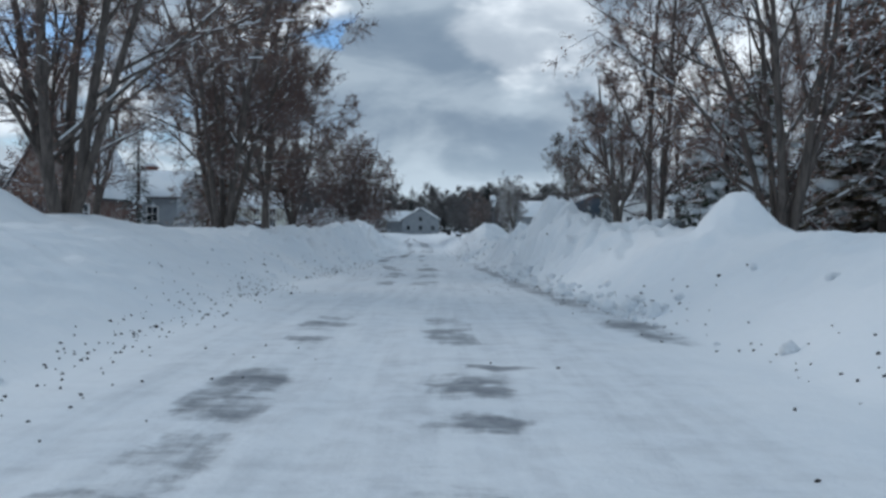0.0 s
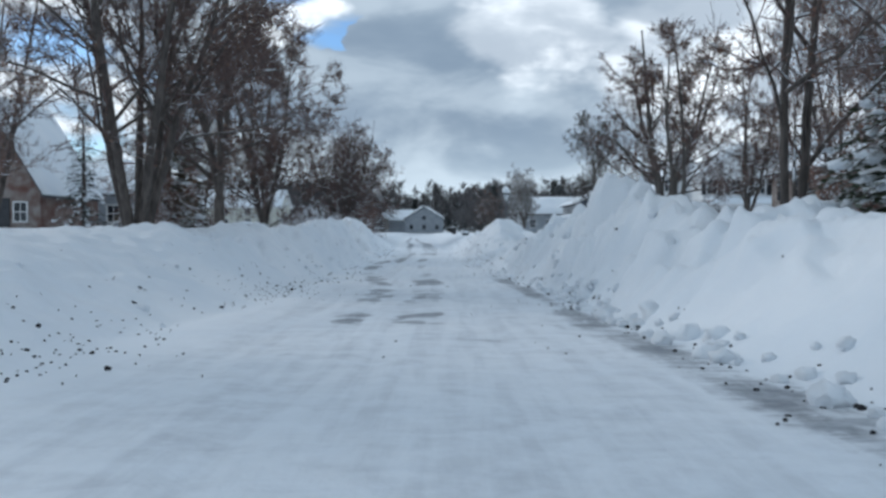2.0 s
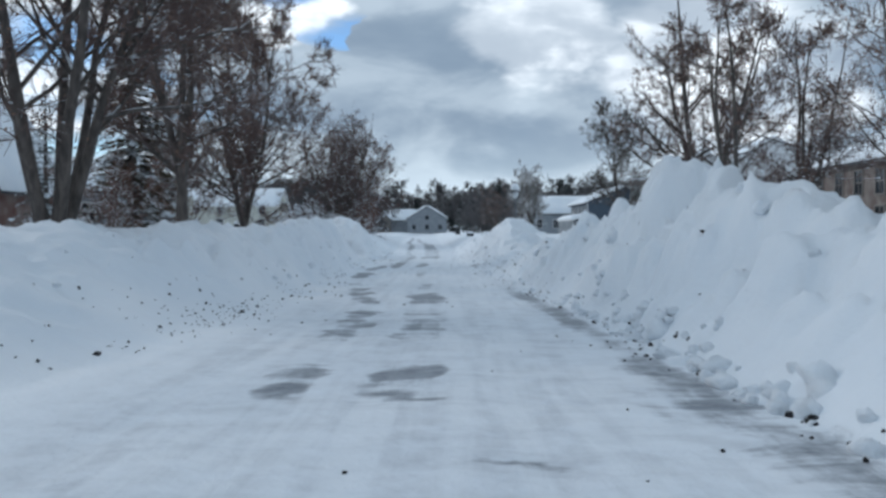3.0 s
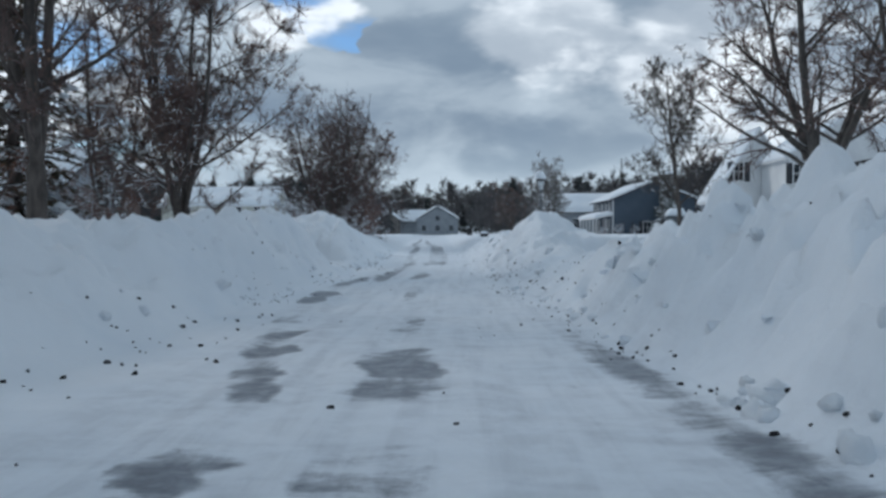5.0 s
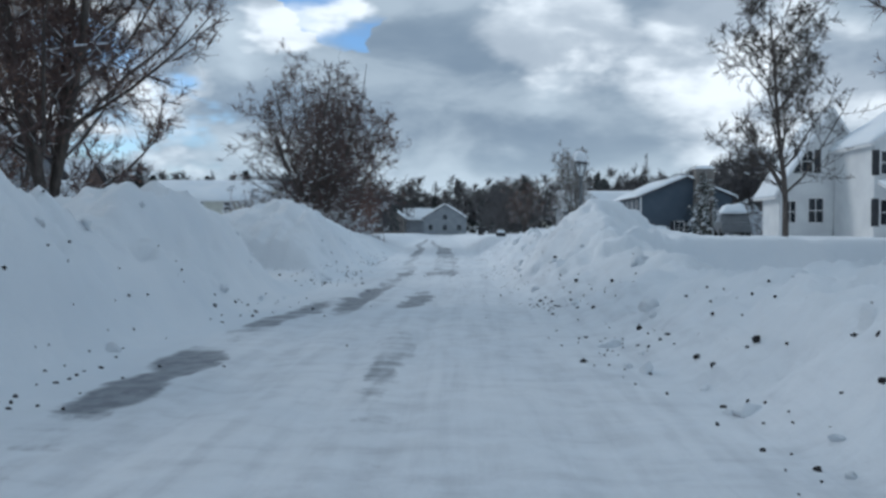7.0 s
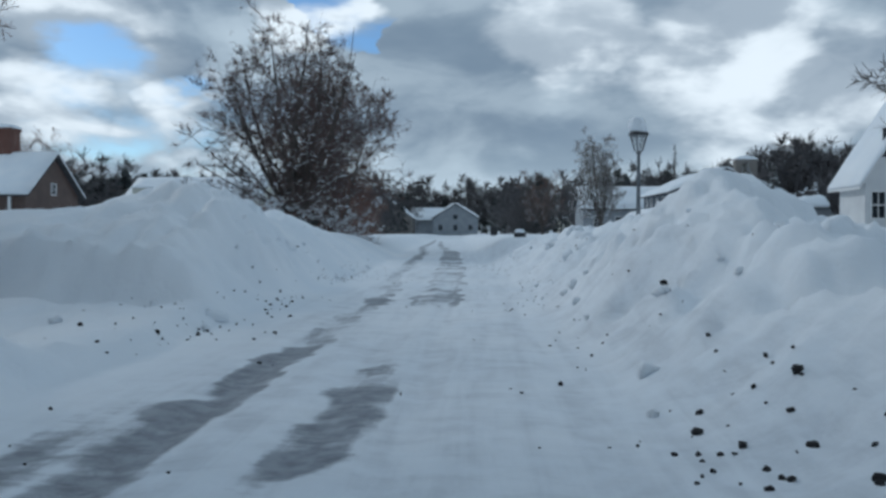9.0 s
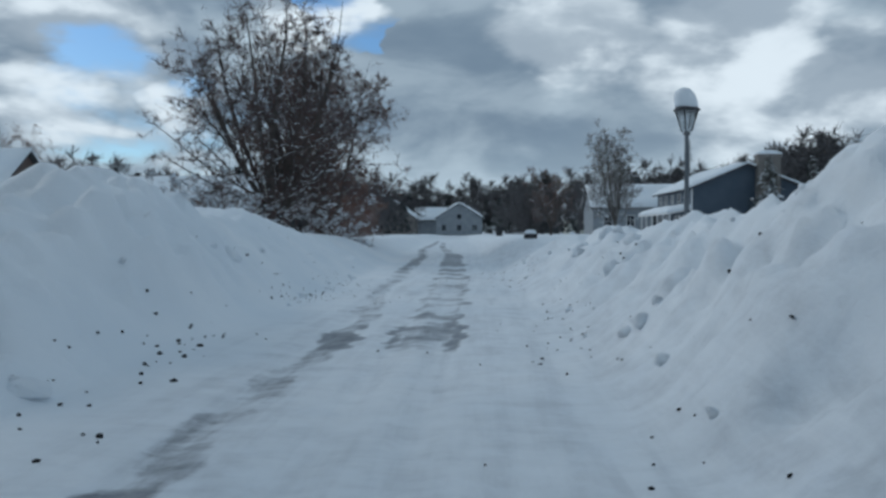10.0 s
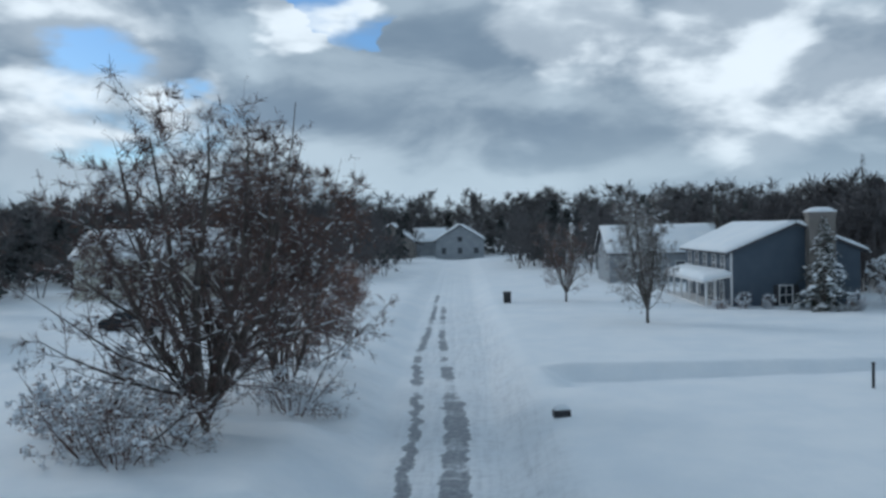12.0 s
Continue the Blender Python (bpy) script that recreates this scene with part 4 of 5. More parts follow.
def evergreen_belt(name, label, spots, seed, heights, mat):
    rng = np.random.default_rng(seed)
    quads = []
    for x, y in spots:
        h = rng.uniform(*heights)
        r = h * rng.uniform(0.2, 0.32)
        m = 220
        k = rng.random(m) ** 0.8
        a = rng.random(m) * 6.28
        rad = r * (1 - k) ** 0.9 * rng.uniform(0.25, 1.0, m)
        c = np.stack([x + np.cos(a) * rad, y + np.sin(a) * rad, ground_z(x, y) + 0.3 + k * h], 1)
        ln = h * 0.075 * rng.uniform(0.6, 1.5, m)
        d = np.stack([np.cos(a) * ln, np.sin(a) * ln, -0.45 * ln], 1)
        w = np.stack([-np.sin(a) * ln * 0.5, np.cos(a) * ln * 0.5, rng.normal(0, 0.3, m) * ln], 1)
        quads.append(np.stack([c - d * 0.6, c - w, c + d, c + w], 1))
    v = np.concatenate(quads).reshape(-1, 3)
    tagged(new(name, mesh_of(name, v, np.arange(len(v)).reshape(-1, 4), mat)), label, "woods", kind="stuff")


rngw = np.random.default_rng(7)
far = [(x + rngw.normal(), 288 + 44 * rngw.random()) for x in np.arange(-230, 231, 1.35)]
woods("bare_woods", "distant belt of bare trees closing the street, haze painted into their colour", far, 71, (11, 19))
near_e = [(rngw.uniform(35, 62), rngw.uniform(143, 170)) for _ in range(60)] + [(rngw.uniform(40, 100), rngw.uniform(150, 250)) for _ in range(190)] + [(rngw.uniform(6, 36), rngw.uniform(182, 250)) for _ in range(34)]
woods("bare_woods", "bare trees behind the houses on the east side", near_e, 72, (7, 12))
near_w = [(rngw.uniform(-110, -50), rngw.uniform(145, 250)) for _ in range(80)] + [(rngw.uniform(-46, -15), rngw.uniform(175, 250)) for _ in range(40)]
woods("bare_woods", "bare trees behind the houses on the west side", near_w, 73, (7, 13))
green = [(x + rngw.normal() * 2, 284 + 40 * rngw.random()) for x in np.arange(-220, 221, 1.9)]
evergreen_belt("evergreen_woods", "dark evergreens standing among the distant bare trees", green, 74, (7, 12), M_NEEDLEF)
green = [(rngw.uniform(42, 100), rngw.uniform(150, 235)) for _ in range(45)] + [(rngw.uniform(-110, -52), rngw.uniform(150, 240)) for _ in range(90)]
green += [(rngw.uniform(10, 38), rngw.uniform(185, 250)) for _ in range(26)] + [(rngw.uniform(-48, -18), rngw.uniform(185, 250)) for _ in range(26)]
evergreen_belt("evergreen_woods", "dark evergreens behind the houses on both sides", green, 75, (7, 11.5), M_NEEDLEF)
set_at(conifer(87, "tall dark pine rising over the woods", 17.5, 4.0, M_NEEDLED, 5.0, 0.05, 0.7, 16, "pine_tree"), 58.5, 196)


# ---- houses ----
def snow_slab(a, b, c, d, thick, seed=0, n=14, m=9):
    """Snow on a sloping plane with corners a, b (eave) and c, d (above b and a): rounded at its rims, uneven on top."""
    rng = np.random.default_rng(seed)
    a, b, c, d = (np.array(q, float) for q in (a, b, c, d))
    U, V = np.meshgrid(np.linspace(0, 1, n), np.linspace(0, 1, m))
    P = (a * ((1 - U) * (1 - V))[..., None] + b * (U * (1 - V))[..., None] + c * (U * V)[..., None] + d * ((1 - U) * V)[..., None])
    rim = np.minimum(np.minimum(U, 1 - U) * (n - 1), np.minimum(V, 1 - V) * (m - 1))
    t = thick * np.where(rim < 0.5, 0.35, np.where(rim < 1.5, 0.9, 1.0)) * (1 + 0.18 * vnoise(U * n + seed, V * m, 2.3, seed + 3))
    top = P + np.array([0, 0, 1.0]) * t[..., None]
    idx = np.arange(n * m).reshape(m, n)
    f = np.stack([idx[:-1, :-1], idx[:-1, 1:], idx[1:, 1:], idx[1:, :-1]], -1).reshape(-1, 4)
    ring = np.concatenate([idx[0, :-1], idx[:-1, -1], idx[-1, :0:-1], idx[:0:-1, 0]])
    k = n * m
    sidef = np.stack([ring, np.roll(ring, -1), np.roll(ring, -1) + k, ring + k], 1)[:, ::-1]
    return np.concatenate([top.reshape(-1, 3), P.reshape(-1, 3)]), np.concatenate([f, f[:, ::-1] + k, sidef])


def solid(points, faces):
    bm = bmesh.new()
    vs = [bm.verts.new(p) for p in points]
    for f in faces:
        bm.faces.new([vs[i] for i in f])
    return bm


def window(house, u, z, w, h, face, at, shutters=False, panes=2, trim=None):
    """A window on a wall: face "-y", "+y", "-x" or "+x", u along the wall, at its plane. Frame, panes, bars and shutters."""
    sgn = -1 if face[0] == "-" else 1

    def bx(u0, u1, z0, z1, d0, d1):
        p, q = sorted((at + sgn * d0, at + sgn * d1))
        return (u0, u1, p, q, z0, z1) if face[1] == "y" else (p, q, u0, u1, z0, z1)

    t = 0.09
    win = part("window", boxes(bx(u - w / 2 - t, u - w / 2, z - t, z + h + t, -0.02, 0.07), bx(u + w / 2, u + w / 2 + t, z - t, z + h + t, -0.02, 0.07),
                               bx(u - w / 2, u + w / 2, z - t, z, -0.02, 0.08), bx(u - w / 2, u + w / 2, z + h, z + h + t, -0.02, 0.07)), trim or M_TRIM, house, "" if trim else "white window frame")
    part("pane", boxes(bx(u - w / 2, u + w / 2, z, z + h, 0.006, 0.02)), M_GLASS, win)
    part("glazing_bar", boxes(bx(u - w / 2, u + w / 2, z + h / 2 - 0.03, z + h / 2 + 0.03, 0.02, 0.05)), trim or M_TRIM, win)
    for k in range(1, panes):
        uu = u - w / 2 + w * k / panes
        part("glazing_bar", boxes(bx(uu - 0.022, uu + 0.022, z, z + h, 0.021, 0.045)), trim or M_TRIM, win)
    if shutters:
        for s in (-1, 1):
            c = u + s * (w / 2 + t + 0.24)
            part("shutter", boxes(bx(c - 0.22, c + 0.22, z - t, z + h + t, -0.01, 0.05)), M_SHUT, house, "dark louvred shutter")


def gable_house(label, x0, x1, y0, y1, z0, eave, ridge, axis, wall, snow=0.45, over=0.45, name="house", seed=1):
    """A house with a ridge along axis, its roof and the snow on it. Coordinates are the world's; z0 is its foot."""
    h = thing(name, 0, 0, 0, label, "house", "houses along the street")
    b, e, r = z0 - 0.6, eave, ridge
    if axis == "y":
        xm = (x0 + x1) / 2
        pts = [(x0, y0, b), (x1, y0, b), (x1, y0, e), (xm, y0, r), (x0, y0, e), (x0, y1, b), (x1, y1, b), (x1, y1, e), (xm, y1, r), (x0, y1, e)]
    else:
        ym = (y0 + y1) / 2
        pts = [(x0, y0, b), (x0, y1, b), (x0, y1, e), (x0, ym, r), (x0, y0, e), (x1, y0, b), (x1, y1, b), (x1, y1, e), (x1, ym, r), (x1, y0, e)]
    part("wall", solid(pts, [(0, 1, 2, 3, 4), (5, 6, 7, 8, 9), (0, 1, 6, 5), (1, 2, 7, 6), (4, 0, 5, 9), (2, 3, 8, 7), (3, 4, 9, 8)]), wall, h)
    for s in (-1, 1):
        if axis == "y":
            xm, half = (x0 + x1) / 2, (x1 - x0) / 2
            k = (r - e) / half
            lo, ye0, ye1 = xm + s * (half + over), y0 - over, y1 + over
            q = [(lo, ye0, e - over * k + 0.01), (lo, ye1, e - over * k + 0.01), (xm, ye1, r + 0.01), (xm, ye0, r + 0.01)]
        else:
            ym, half = (y0 + y1) / 2, (y1 - y0) / 2
            k = (r - e) / half
            lo, xe0, xe1 = ym + s * (half + over), x0 - over, x1 + over
            q = [(xe0, lo, e - over * k + 0.01), (xe1, lo, e - over * k + 0.01), (xe1, ym, r + 0.01), (xe0, ym, r + 0.01)]
        up = [(p[0], p[1], p[2] + 0.16) for p in q]
        part("roof", solid(q + up, [(0, 1, 2, 3), (4, 5, 6, 7), (0, 1, 5, 4), (1, 2, 6, 5), (2, 3, 7, 6), (3, 0, 4, 7)]), M_TRIM if wall is M_WHITE or wall is M_CREAM else M_ROOF, h)
        top = [(p[0], p[1], p[2] + 0.165) for p in q]
        mpart("roof_snow", mesh_of("roof_snow", *snow_slab(*top, snow, seed + s), M_SNOW, True), h, "thick smooth snow on the roof")
    return h


def chimney(house, x0, x1, y0, y1, z0, z1, mat, seed=3):
    c = part("chimney", boxes((x0, x1, y0, y1, z0, z1 - 0.25), (x0 - 0.08, x1 + 0.08, y0 - 0.08, y1 + 0.08, z1 - 0.25, z1)), mat, house)
    v, f = snow_slab((x0 - .08, y0 - .08, z1), (x1 + .08, y0 - .08, z1), (x1 + .08, y1 + .08, z1), (x0 - .08, y1 + .08, z1), 0.4, seed, 6, 6)
    mpart("snow_cap", mesh_of("snow_cap", v, f, M_SNOW, True), c)


# the blue house: gable to the south, long front with a porch to the west
bh = gable_house("blue clapboard two-storey house with snowy roof and front porch", 20.4, 31.0, 135.0, 150.5, 0.9, 5.5, 7.7, "y", M_BLUE, 0.5, 0.5, seed=11)
for yy in (137.2, 139.9, 143.0, 146.0, 148.6):
    window(bh, yy, 3.75, 1.1, 1.35, "-x", 20.4)
for yy in (137.6, 141.5, 145.5, 148.4):
    window(bh, yy, 1.35, 1.2, 1.5, "-x", 20.4)
part("door", boxes((20.33, 20.4, 139.2, 140.2, 0.95, 3.0)), M_TRIM, bh, "white front door")
window(bh, 24.9, 1.1, 1.0, 1.5, "-y", 135.0, True)
porch = part("porch_roof", solid([(18.0, 134.7, 2.95), (20.4, 134.7, 3.45), (20.4, 149.5, 3.45), (18.0, 149.5, 2.95), (18.0, 134.7, 3.13), (20.4, 134.7, 3.62), (20.4, 149.5, 3.62), (18.0, 149.5, 3.13)],
                                 [(0, 1, 2, 3), (4, 5, 6, 7), (0, 1, 5, 4), (1, 2, 6, 5), (2, 3, 7, 6), (3, 0, 4, 7)]), M_TRIM, bh, "white porch roof")
mpart("roof_snow", mesh_of("roof_snow", *snow_slab((18.0, 149.5, 3.135), (18.0, 134.7, 3.135), (20.38, 134.7, 3.625), (20.38, 149.5, 3.625), 0.5, 19), M_SNOW, True), porch)
part("porch_floor", boxes((18.2, 20.4, 134.9, 149.4, 0.5, 1.05)), M_TRIM, bh)
for yy in (135.05, 137.9, 140.8, 143.7, 146.6, 149.3):
    part("post", boxes((18.25, 18.41, yy - 0.08, yy + 0.08, 1.05, 2.98), bevel=0.01), M_TRIM, bh, "white porch post")
part("corner_board", boxes((20.36, 20.52, 134.96, 135.04, 0.6, 5.45)), M_TRIM, bh)
chimney(bh, 26.5, 28.6, 134.0, 134.98, 0.4, 8.7, M_TAN)

# the white house: a wing with shuttered windows before a steep-roofed block
wh = gable_house("white clapboard house with steep snowy roof", 21.2, 27.8, 94.0, 97.2, 0.9, 4.4, 9.5, "y", M_WHITE, 0.35, 0.5, seed=21)
window(wh, 23.0, 5.5, 0.7, 1.4, "-y", 94.0, True)
window(wh, 23.6, 2.1, 0.95, 1.6, "-y", 94.0)
window(wh, 21.9, 2.1, 0.7, 1.4, "-y", 94.0)
wing = gable_house("white two-storey house wing with dark shuttered windows", 24.8, 33.0, 88.5, 93.9, 0.9, 6.9, 9.6, "y", M_WHITE, 0.4, 0.4, seed=23)
for xx in (25.65, 27.9, 30.2, 32.0):
    window(wing, xx, 5.0, 0.9, 1.35, "-y", 88.5, True)
    window(wing, xx, 1.9, 0.9, 1.5, "-y", 88.5, True)
wlow = part("lean_to_roof", solid([(25.0, 87.0, 3.9), (33.0, 87.0, 3.9), (33.0, 88.5, 4.4), (25.0, 88.5, 4.4), (25.0, 87.0, 4.0), (33.0, 87.0, 4.0), (33.0, 88.5, 4.5), (25.0, 88.5, 4.5)],
                                  [(0, 1, 2, 3), (4, 5, 6, 7), (0, 1, 5, 4), (1, 2, 6, 5), (2, 3, 7, 6), (3, 0, 4, 7)]), M_TRIM, wing)
mpart("roof_snow", mesh_of("roof_snow", *snow_slab((25, 87, 4.01), (33, 87, 4.01), (33, 88.45, 4.51), (25, 88.45, 4.51), 0.4, 29), M_SNOW, True), wlow)

# brown brick house on the east side
rb = gable_house("brown brick house with dark windows behind snowy boughs", 24.0, 36.0, 59.0, 70.0, 1.3, 5.6, 8.2, "y", M_BRICKD, 0.45, seed=31)
for yy in (61.0, 63.4, 65.8, 68.4):
    window(rb, yy, 3.7, 0.9, 1.4, "-x", 24.0, trim=M_TAN)
    window(rb, yy, 1.7, 0.9, 1.3, "-x", 24.0, trim=M_TAN)

# houses on the west side
lb_ = gable_house("red-brown brick house with a dark garage opening", -33.4, -26.0, 64.0, 73.0, 1.6, 4.3, 10.4, "y", M_BRICK, 0.3, 0.35, seed=41)
part("garage_door", boxes((-31.5, -28.0, 63.93, 64.0, 1.0, 3.7)), M_SHUT, lb_, "dark garage door")
window(lb_, -27.3, 2.2, 0.8, 1.2, "-y", 64.0)
lg_ = gable_house("pale grey house with a snowy roof beside a brick house", -36.0, -24.5, 78.0, 87.0, 1.5, 4.6, 7.0, "x", M_GREYS, 0.45, seed=43)
for xx in (-33.5, -30, -26.8):
    window(lg_, xx, 2.3, 1.0, 1.3, "-y", 78.0)
lw_ = gable_house("dark brown house with a thick white roof", -60.0, -37.3, 115.0, 124.0, 1.2, 4.6, 8.0, "x", M_BROWN, 0.6, 0.5, seed=47)
window(lw_, 119.5, 4.6, 0.7, 0.9, "+x", -37.3)
window(lw_, 117.2, 1.8, 1.0, 1.4, "+x", -37.3)
window(lw_, 121.8, 1.8, 1.0, 1.4, "+x", -37.3)
part("post", boxes((-38.6, -38.4, 114.6, 114.8, 0.6, 4.3)), M_TRIM, lw_, "white porch post")
part("garage_door", boxes((-43.6, -40.4, 114.93, 115.0, 0.9, 3.6)), M_SHUT, lw_, "dark garage door")
chimney(lw_, -42.0, -40.6, 118.6, 120.2, 6.0, 10.4, M_BRICK, 49)
window(lw_, -47, 1.8, 1.2, 1.4, "-y", 115.0)
lc_ = gable_house("cream house with a pale chimney wall and snowy roof", -46.0, -28.5, 155.0, 165.0, 1.0, 5.6, 8.4, "x", M_CREAM, 0.5, seed=51)
for xx in (-42, -38, -34, -31):
    window(lc_, xx, 2.0, 1.0, 1.4, "-y", 155.0)
    window(lc_, xx, 4.2, 1.0, 1.1, "-y", 155.0)
chimney(lc_, -44.8, -42.4, 154.0, 154.98, 0.6, 7.0, M_CREAM, 53)

# houses beyond the blue one and at the end of the street
ne = gable_house("pale house with snow-covered roofs beyond the blue house", 15.0, 28.5, 166.0, 176.0, 0.8, 4.6, 7.6, "x", M_GREYS, 0.5, seed=61)
for xx in (17, 20, 23.5, 26.5):
    window(ne, xx, 2.0, 1.0, 1.4, "-y", 166.0)
for (x0, x1, w_, lab, sd, top) in ((-28.5, -17.6, M_TAN, "tan house with snowy gable roof at the street's end", 63, 9.2), (-12.0, 0.0, M_GREYS, "grey house with snowy gable roof at the street's end", 65, 8.6),
                                   (22, 36, M_CREAM, "pale house far up the street", 67, 8.2)):
    hh = gable_house(lab, x0, x1, 270.0, 280.0, 1.0, 4.9, top, "y" if sd < 67 else "x", w_, 0.6, seed=sd)
    for k in range(3):
        xx = x0 + (x1 - x0) * (k + 0.5) / 3
        window(hh, xx, 1.6, 1.1, 1.4, "-y", 270.0, trim=w_)
        if k == 1:
            window(hh, xx, 4.6, 1.1, 1.2, "-y", 270.0, trim=w_)
gable_house("low snow-roofed house between two others", -18.5, -10.5, 284.0, 292.0, 1.0, 4.6, 7.8, "x", M_GREYS, 0.6, seed=68)


# ---- street furniture ----
def lamp_post(x, y, height, label):
    z = ground_z(x, y)
    g = thing("street_lamp", x, y, z, label, "street lamp", "street lamps", turn=20)
    part("pole", lathe([(0.085, -0.5), (0.085, 0.25), (0.065, 0.4), (0.055, height * 0.75), (0.05, height), (0.09, height + 0.02), (0.09, height + 0.07), (0.05, height + 0.10)], 14), M_METAL, g)
    head = part("lantern", lathe([(0.10, height + 0.10), (0.13, height + 0.14), (0.25, height + 0.58), (0.24, height + 0.60)], 8), M_LAMP, g, "frosted lantern glass, wider at the top")
    bm = bmesh.new()
    for k in range(4):
        a = math.pi / 4 + k * math.pi / 2
        v, f = tubes([(0.12 * math.cos(a), 0.12 * math.sin(a), height + 0.1, 0.27 * math.cos(a), 0.27 * math.sin(a), height + 0.6, 0.016, 0.016)], 5)
        vs = [bm.verts.new(q) for q in v]
        for q in f:
            bm.faces.new([vs[i] for i in q])
    part("cage", bm, M_BLACK, head, "black lantern ribs")
    part("hood", lathe([(0.31, height + 0.60), (0.33, height + 0.63), (0.16, height + 0.80), (0.05, height + 0.88)], 12), M_BLACK, g, "black lantern hood")
    cap = lathe([(0.27, height + 0.66), (0.29, height + 0.73), (0.275, height + 0.88), (0.235, height + 1.03), (0.15, height + 1.13), (0.04, height + 1.17)], 14)
    for w in cap.verts:
        w.co.x -= 0.22 * (w.co.z - height - 0.66)
        w.co += Vector((0.02, 0.015, 0.02)) * math.sin(9 * w.co.x + 7 * w.co.z)
    c = part("snow_cap", cap, M_SNOW, g, "tall cap of snow")
    for p in c.data.polygons:
        p.use_smooth = True
    return g


lamp_post(5.1, 73.8, 2.60, "grey street lamp with frosted lantern under a snow cap")


def mailbox(x, y, turn, label):
    z = ground_z(x, y) - 0.42
    g = thing("mailbox", x, y, z, label, "mailbox", "mailboxes", turn=turn)
    part("post", boxes((-0.05, 0.05, -0.05, 0.05, -0.4, 0.42), bevel=0.008), M_BLACK, g)
    bm = bmesh.new()
    prof = [(-0.14, 0.42), (0.14, 0.42), (0.14, 0.58)] + [(0.14 * math.cos(a), 0.58 + 0.13 * math.sin(a)) for a in np.linspace(0.3, 2.84, 7)] + [(-0.14, 0.58)]
    r0 = [bm.verts.new((-0.32, p, q)) for p, q in prof]
    r1 = [bm.verts.new((0.32, p, q)) for p, q in prof]
    bm.faces.new(r0[::-1]), bm.faces.new(r1)
    for i in range(len(prof)):
        j = (i + 1) % len(prof)
        bm.faces.new((r0[i], r0[j], r1[j], r1[i]))
    bx_ = part("box", bm, M_BLACK, g)
    part("flag", boxes((-0.1, -0.06, 0.145, 0.16, 0.5, 0.72), (-0.1, 0.06, 0.145, 0.16, 0.66, 0.74)), M_TRIM, bx_)
    v, f = snow_slab((-0.3, -0.13, 0.67), (0.3, -0.13, 0.67), (0.3, 0.13, 0.67), (-0.3, 0.13, 0.67), 0.2, 5, 8, 6)
    mpart("snow_cap", mesh_of("snow_cap", v, f, M_SNOW, True), g)
    return g


mailbox(2.5, 95.2, 8, "black mailbox half buried in the snow bank")
g = thing("waste_bin", 1.9, 143.0, ground_z(1.9, 143.0), "dark wheeled waste bin standing at the roadside", "waste bin")
part("body", boxes((-0.36, 0.36, -0.36, 0.36, -0.2, 0.95), bevel=0.04), M_BLACK, g)
part("lid", boxes((-0.4, 0.4, -0.4, 0.42, 0.95, 1.05), bevel=0.02), M_BLACK, g)
g = thing("marker_post", 15.5, 99.0, ground_z(15.5, 99.0), "short dark post marking a driveway edge", "post")
part("post", lathe([(0.06, -0.4), (0.06, 0.95), (0.075, 0.96), (0.075, 1.03), (0.03, 1.06)], 10), M_BLACK, g)


def car(x, y, turn, paint, label, snow=0.35):
    z = ground_z(x, y) - 0.15
    g = thing("parked_car", x, y, z, label, "car", "parked cars", turn=turn)
    bm = bmesh.new()
    prof = [(-2.2, 0.35), (-2.25, 0.7), (-2.1, 0.95), (-1.6, 1.02), (-1.05, 1.55), (0.55, 1.58), (1.25, 1.05), (2.05, 0.92), (2.25, 0.68), (2.22, 0.35)]
    ra = [bm.verts.new((p, -0.88 + 0.10 * max(0, q - 0.95), q)) for p, q in prof]
    rb2 = [bm.verts.new((p, 0.88 - 0.10 * max(0, q - 0.95), q)) for p, q in prof]
    bm.faces.new(ra[::-1]), bm.faces.new(rb2)
    for i in range(len(prof)):
        j = (i + 1) % len(prof)
        bm.faces.new((ra[i], ra[j], rb2[j], rb2[i]))
    bmesh.ops.bevel(bm, geom=list(bm.edges), offset=0.06, segments=2, affect="EDGES")
    part("body", bm, paint, g)
    for s in (-1, 1):
        part("side_window", solid([(-1.25, s * 0.885, 1.05), (0.85, s * 0.885, 1.05), (0.45, s * 0.845, 1.45), (-0.95, s * 0.845, 1.45)], [(0, 1, 2, 3)]), M_GLASS, g)
    for wx in (-1.4, 1.4):
        for s in (-1, 1):
            bm = lathe([(0.33, -0.1), (0.33, 0.1)], 18)
            bmesh.ops.rotate(bm, verts=bm.verts, matrix=Matrix.Rotation(radians(90), 3, "X"))
            bmesh.ops.translate(bm, verts=bm.verts, vec=(wx, s * 0.82, 0.33))
            part("wheel", bm, M_RUBBER, g)
    v1 = snow_slab((-1.2, -0.75, 1.56), (0.6, -0.75, 1.56), (0.6, 0.75, 1.56), (-1.2, 0.75, 1.56), snow, 7, 9, 8)
    v2 = snow_slab((1.15, -0.8, 1.04), (2.15, -0.8, 0.9), (2.15, 0.8, 0.9), (1.15, 0.8, 1.04), snow * 0.7, 8, 7, 8)
    v, f = joined([v1, v2])
    mpart("snow_cover", mesh_of("snow_cover", v, f, M_SNOW, True), g, "deep snow on roof and bonnet")
    return g


car(17.4, 92.0, 80, M_CARG, "parked car buried under a thick hump of snow", 0.6)
car(18.3, 51.8, 85, M_CARB, "dark blue car parked under snow in a drive", 0.3)
car(-27.0, 126.0, 15, M_CARK, "dark car parked in a snowy yard", 0.35)


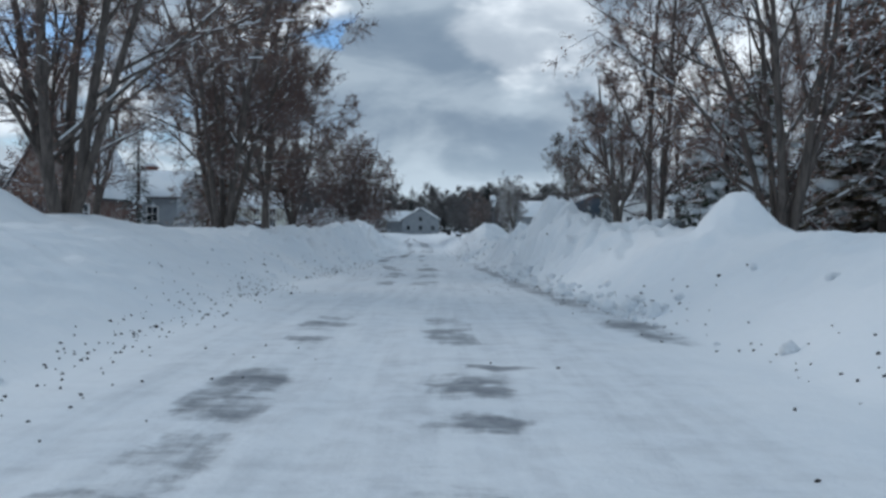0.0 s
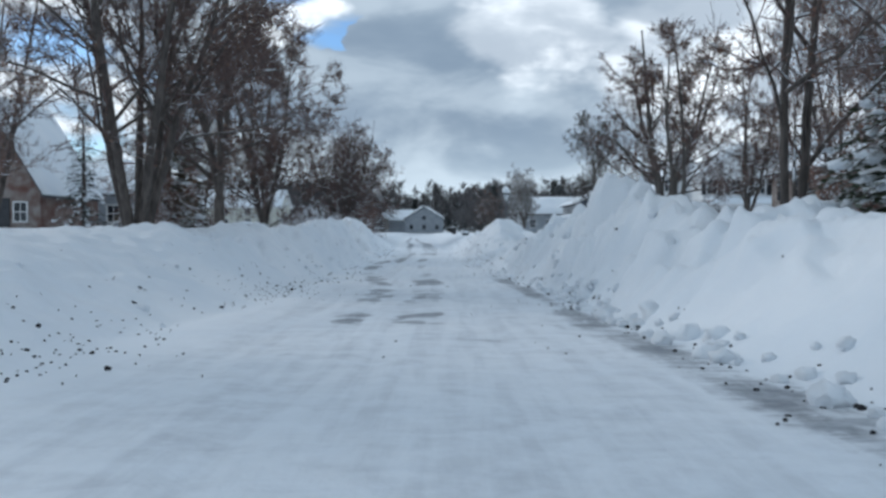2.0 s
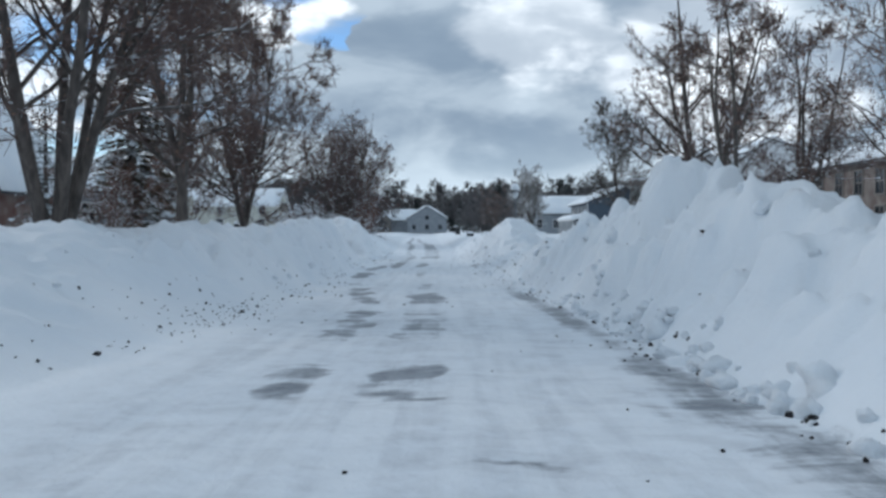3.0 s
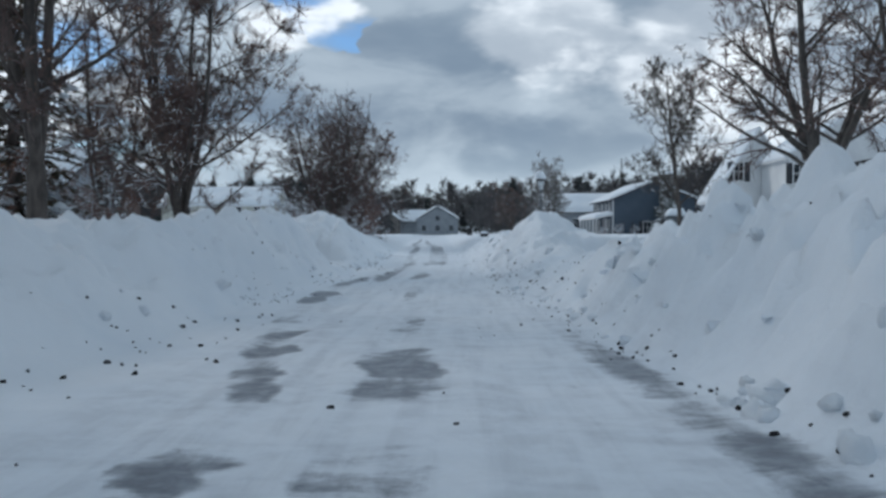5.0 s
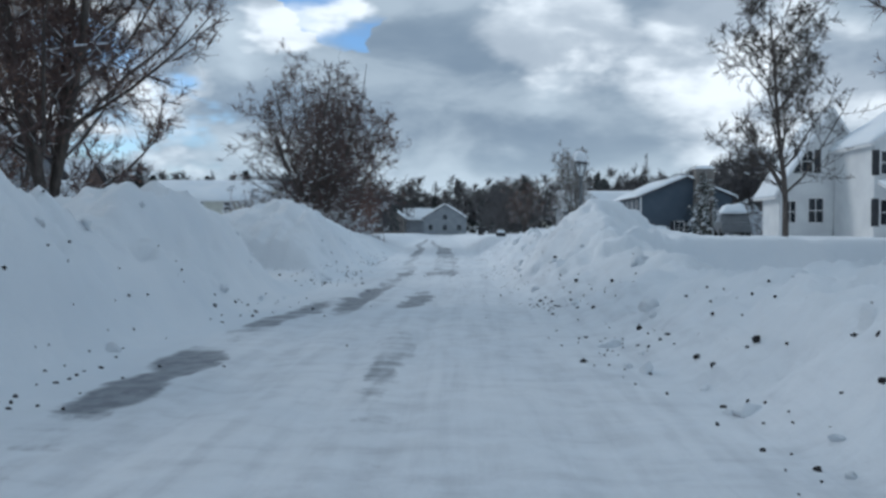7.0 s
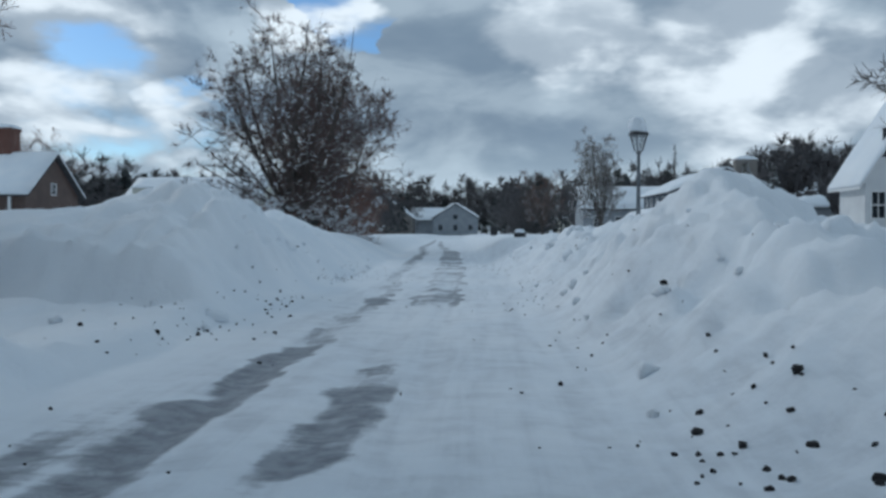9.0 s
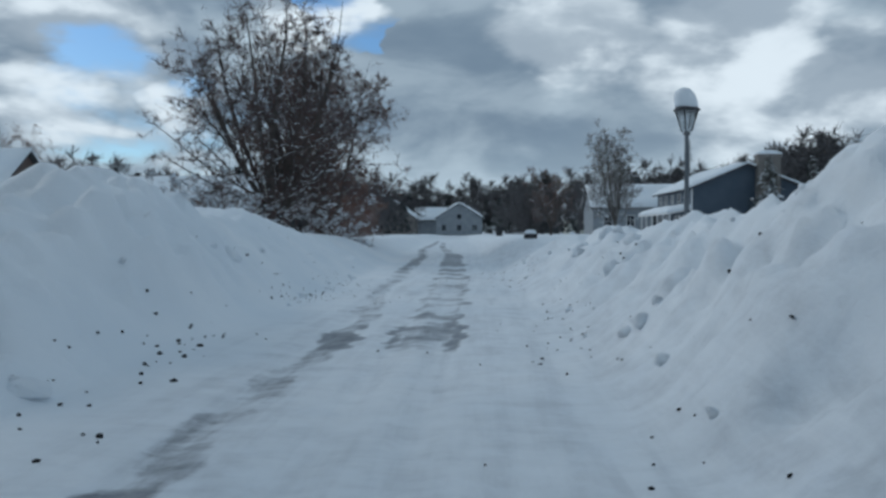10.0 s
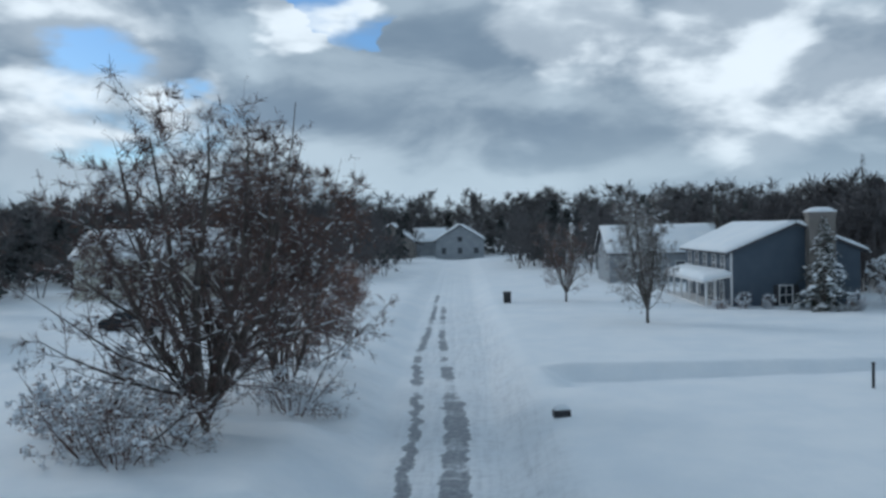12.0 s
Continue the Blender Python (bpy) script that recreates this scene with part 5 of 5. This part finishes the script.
# ---- crumbs on the snow ----
def scatter(rng, n, left, right, y0, y1):
    out = []
    while len(out) < n:
        y = y0 + (y1 - y0) * rng.random() ** 1.1
        s = rng.random() < left / (left + right)
        tab = LEFT if s else RIGHT
        toe = np.interp(y, tab[:, 0], tab[:, 1])
        off = toe + rng.normal(0.08, 0.22) if rng.random() < 0.4 else toe + rng.normal(0.3, 0.8) if rng.random() < 0.8 else rng.uniform(0.2, toe + 2)
        x = lane(y) + (-off if s else off)
        if vnoise(np.array([x]), np.array([y]), 2.6, 91)[0] + rng.normal() * 0.3 > 0.0:
            out.append((x, y))
    return out


rngc = np.random.default_rng(5)
forms = [mesh_of("dirt_clod", *lump_mesh([((0, 0, 0.3), 1.0, 0.0)], rngc, 0.75), M_DIRT) for _ in range(5)]
for i in range(265):
    if i >= 200:
        y = rngc.uniform(21, 37)
        x = np.interp(y, RIGHT[:, 0], RIGHT[:, 1]) + rngc.normal(-0.02, 0.14)
    elif i >= 135:
        x, y = rngc.normal(-3.6, 0.6), rngc.uniform(29, 41)
    elif i >= 95:
        x, y = rngc.normal(-3.5, 0.4), rngc.uniform(58.5, 63.5)
    elif i < 45:
        x, y = rngc.normal(3.0, 0.75), rngc.uniform(40.5, 48.5)
    elif i < 70:
        x, y = rngc.normal(1.9, 0.35), rngc.normal(52.8, 1.0)
    else:
        x, y = rngc.normal(-4.3, 0.8), rngc.uniform(17, 31)
    ob = new("dirt_clod", forms[i % 5])
    ob.matrix_world = pose(x, y, ground_z(x, y), rngc.uniform(-20, 20), rngc.uniform(-20, 20), rngc.uniform(0, 360)) @ Matrix.Scale(0.012 + 0.03 * rngc.random() ** 2, 4)
    tagged(ob, "small dark clod of frozen dirt on the snow", "dirt clod", "clods thrown up by the plough")
crumbs = []
for x, y in scatter(rngc, 1300, 1.2, 1.0, 2, 80):
    crumbs.append((np.array([x, y, ground_z(x, y) + 0.004]), rngc.uniform(0.008, 0.022), rngc.random() * 6))
for x, y in scatter(rngc, 220, 1.0, 1.1, 3, 72):
    crumbs.append((np.array([x, y, ground_z(x, y) + 0.006]), 0.012 + 0.028 * rngc.random() ** 2, rngc.random() * 6))
tagged(new("dirt_crumbs", mesh_of("dirt_crumbs", *lump_mesh(crumbs, rngc, 0.8, True), M_DIRT)), "scattered dark crumbs of grit and turf on snow", "grit", kind="stuff")
sforms = [mesh_of("snow_block", *lump_mesh([((0, 0, 0.25), 1.0, 0.0)], rngc, 0.75), M_SNOW, True) for _ in range(6)]
n = 0
while n < 260:
    y = rngc.uniform(5, 80) if n < 110 else rngc.uniform(12, 34)
    s = rngc.random() < 0.4 and n < 110
    tab = LEFT if s else RIGHT
    toe, wd = np.interp(y, tab[:, 0], tab[:, 1]), np.interp(y, tab[:, 0], tab[:, 2])
    off = toe + wd * (rngc.uniform(0.0, 0.9) if n < 110 else rngc.uniform(0, 0.55) ** 2 - 0.05)
    x = -off if s else off
    if y < 20 and n < 110 and rngc.random() < 0.75:
        continue
    ob = new("snow_block", sforms[n % 6])
    sc = rngc.uniform(0.035, 0.10) if rngc.random() < 0.9 else rngc.uniform(0.1, 0.2)
    ob.matrix_world = pose(x, y, ground_z(x, y) - 0.05 * sc, rngc.uniform(-25, 25), rngc.uniform(-25, 25), rngc.uniform(0, 360)) @ Matrix.Scale(sc, 4)
    tagged(ob, "rough block of ploughed snow lying on the bank", "snow block", "blocks on the banks")
    n += 1


def angular_block(seed):
    """A slab of packed snow broken off by the plough."""
    rng = np.random.default_rng(seed)
    bm = bmesh.new()
    for _ in range(16):
        q = rng.normal(size=3)
        q /= np.linalg.norm(q)
        bm.verts.new(q * (1, 0.8, 0.62) * rng.uniform(0.8, 1.1) + (0, 0, 0.3))
    hull = bmesh.ops.convex_hull(bm, input=bm.verts)
    bmesh.ops.delete(bm, geom=[g for g in hull["geom_interior"] if isinstance(g, bmesh.types.BMVert)], context="VERTS")
    bmesh.ops.bevel(bm, geom=list(bm.edges), offset=0.04, segments=1, affect="EDGES", clamp_overlap=True)
    bmesh.ops.recalc_face_normals(bm, faces=bm.faces)
    me = bpy.data.meshes.new("snow_chunk")
    bm.to_mesh(me)
    bm.free()
    me.materials.append(M_SNOW)
    return me


slabs = [angular_block(300 + k) for k in range(5)]
for k in range(60):
    y = rngc.uniform(22, 48) if k < 48 else rngc.uniform(36, 72)
    left = k >= 48 and rngc.random() < 0.6
    tab = LEFT if left else RIGHT
    toe, wd = np.interp(y, tab[:, 0], tab[:, 1]), np.interp(y, tab[:, 0], tab[:, 2])
    off = toe + (rngc.uniform(-0.1, 0.25) if rngc.random() < 0.55 else wd * rngc.uniform(0.2, 0.9))
    x = -off if left else off
    ob = new("snow_chunk", slabs[k % 5])
    sc = 0.07 + 0.17 * rngc.random() ** 2.2
    ob.matrix_world = pose(x, y, ground_z(x, y) - 0.15 * sc, rngc.uniform(-30, 30), rngc.uniform(-30, 30), rngc.uniform(0, 360)) @ Matrix.Scale(sc, 4)
    tagged(ob, "angular slab of packed snow at the foot of the bank", "snow block", "blocks on the banks")
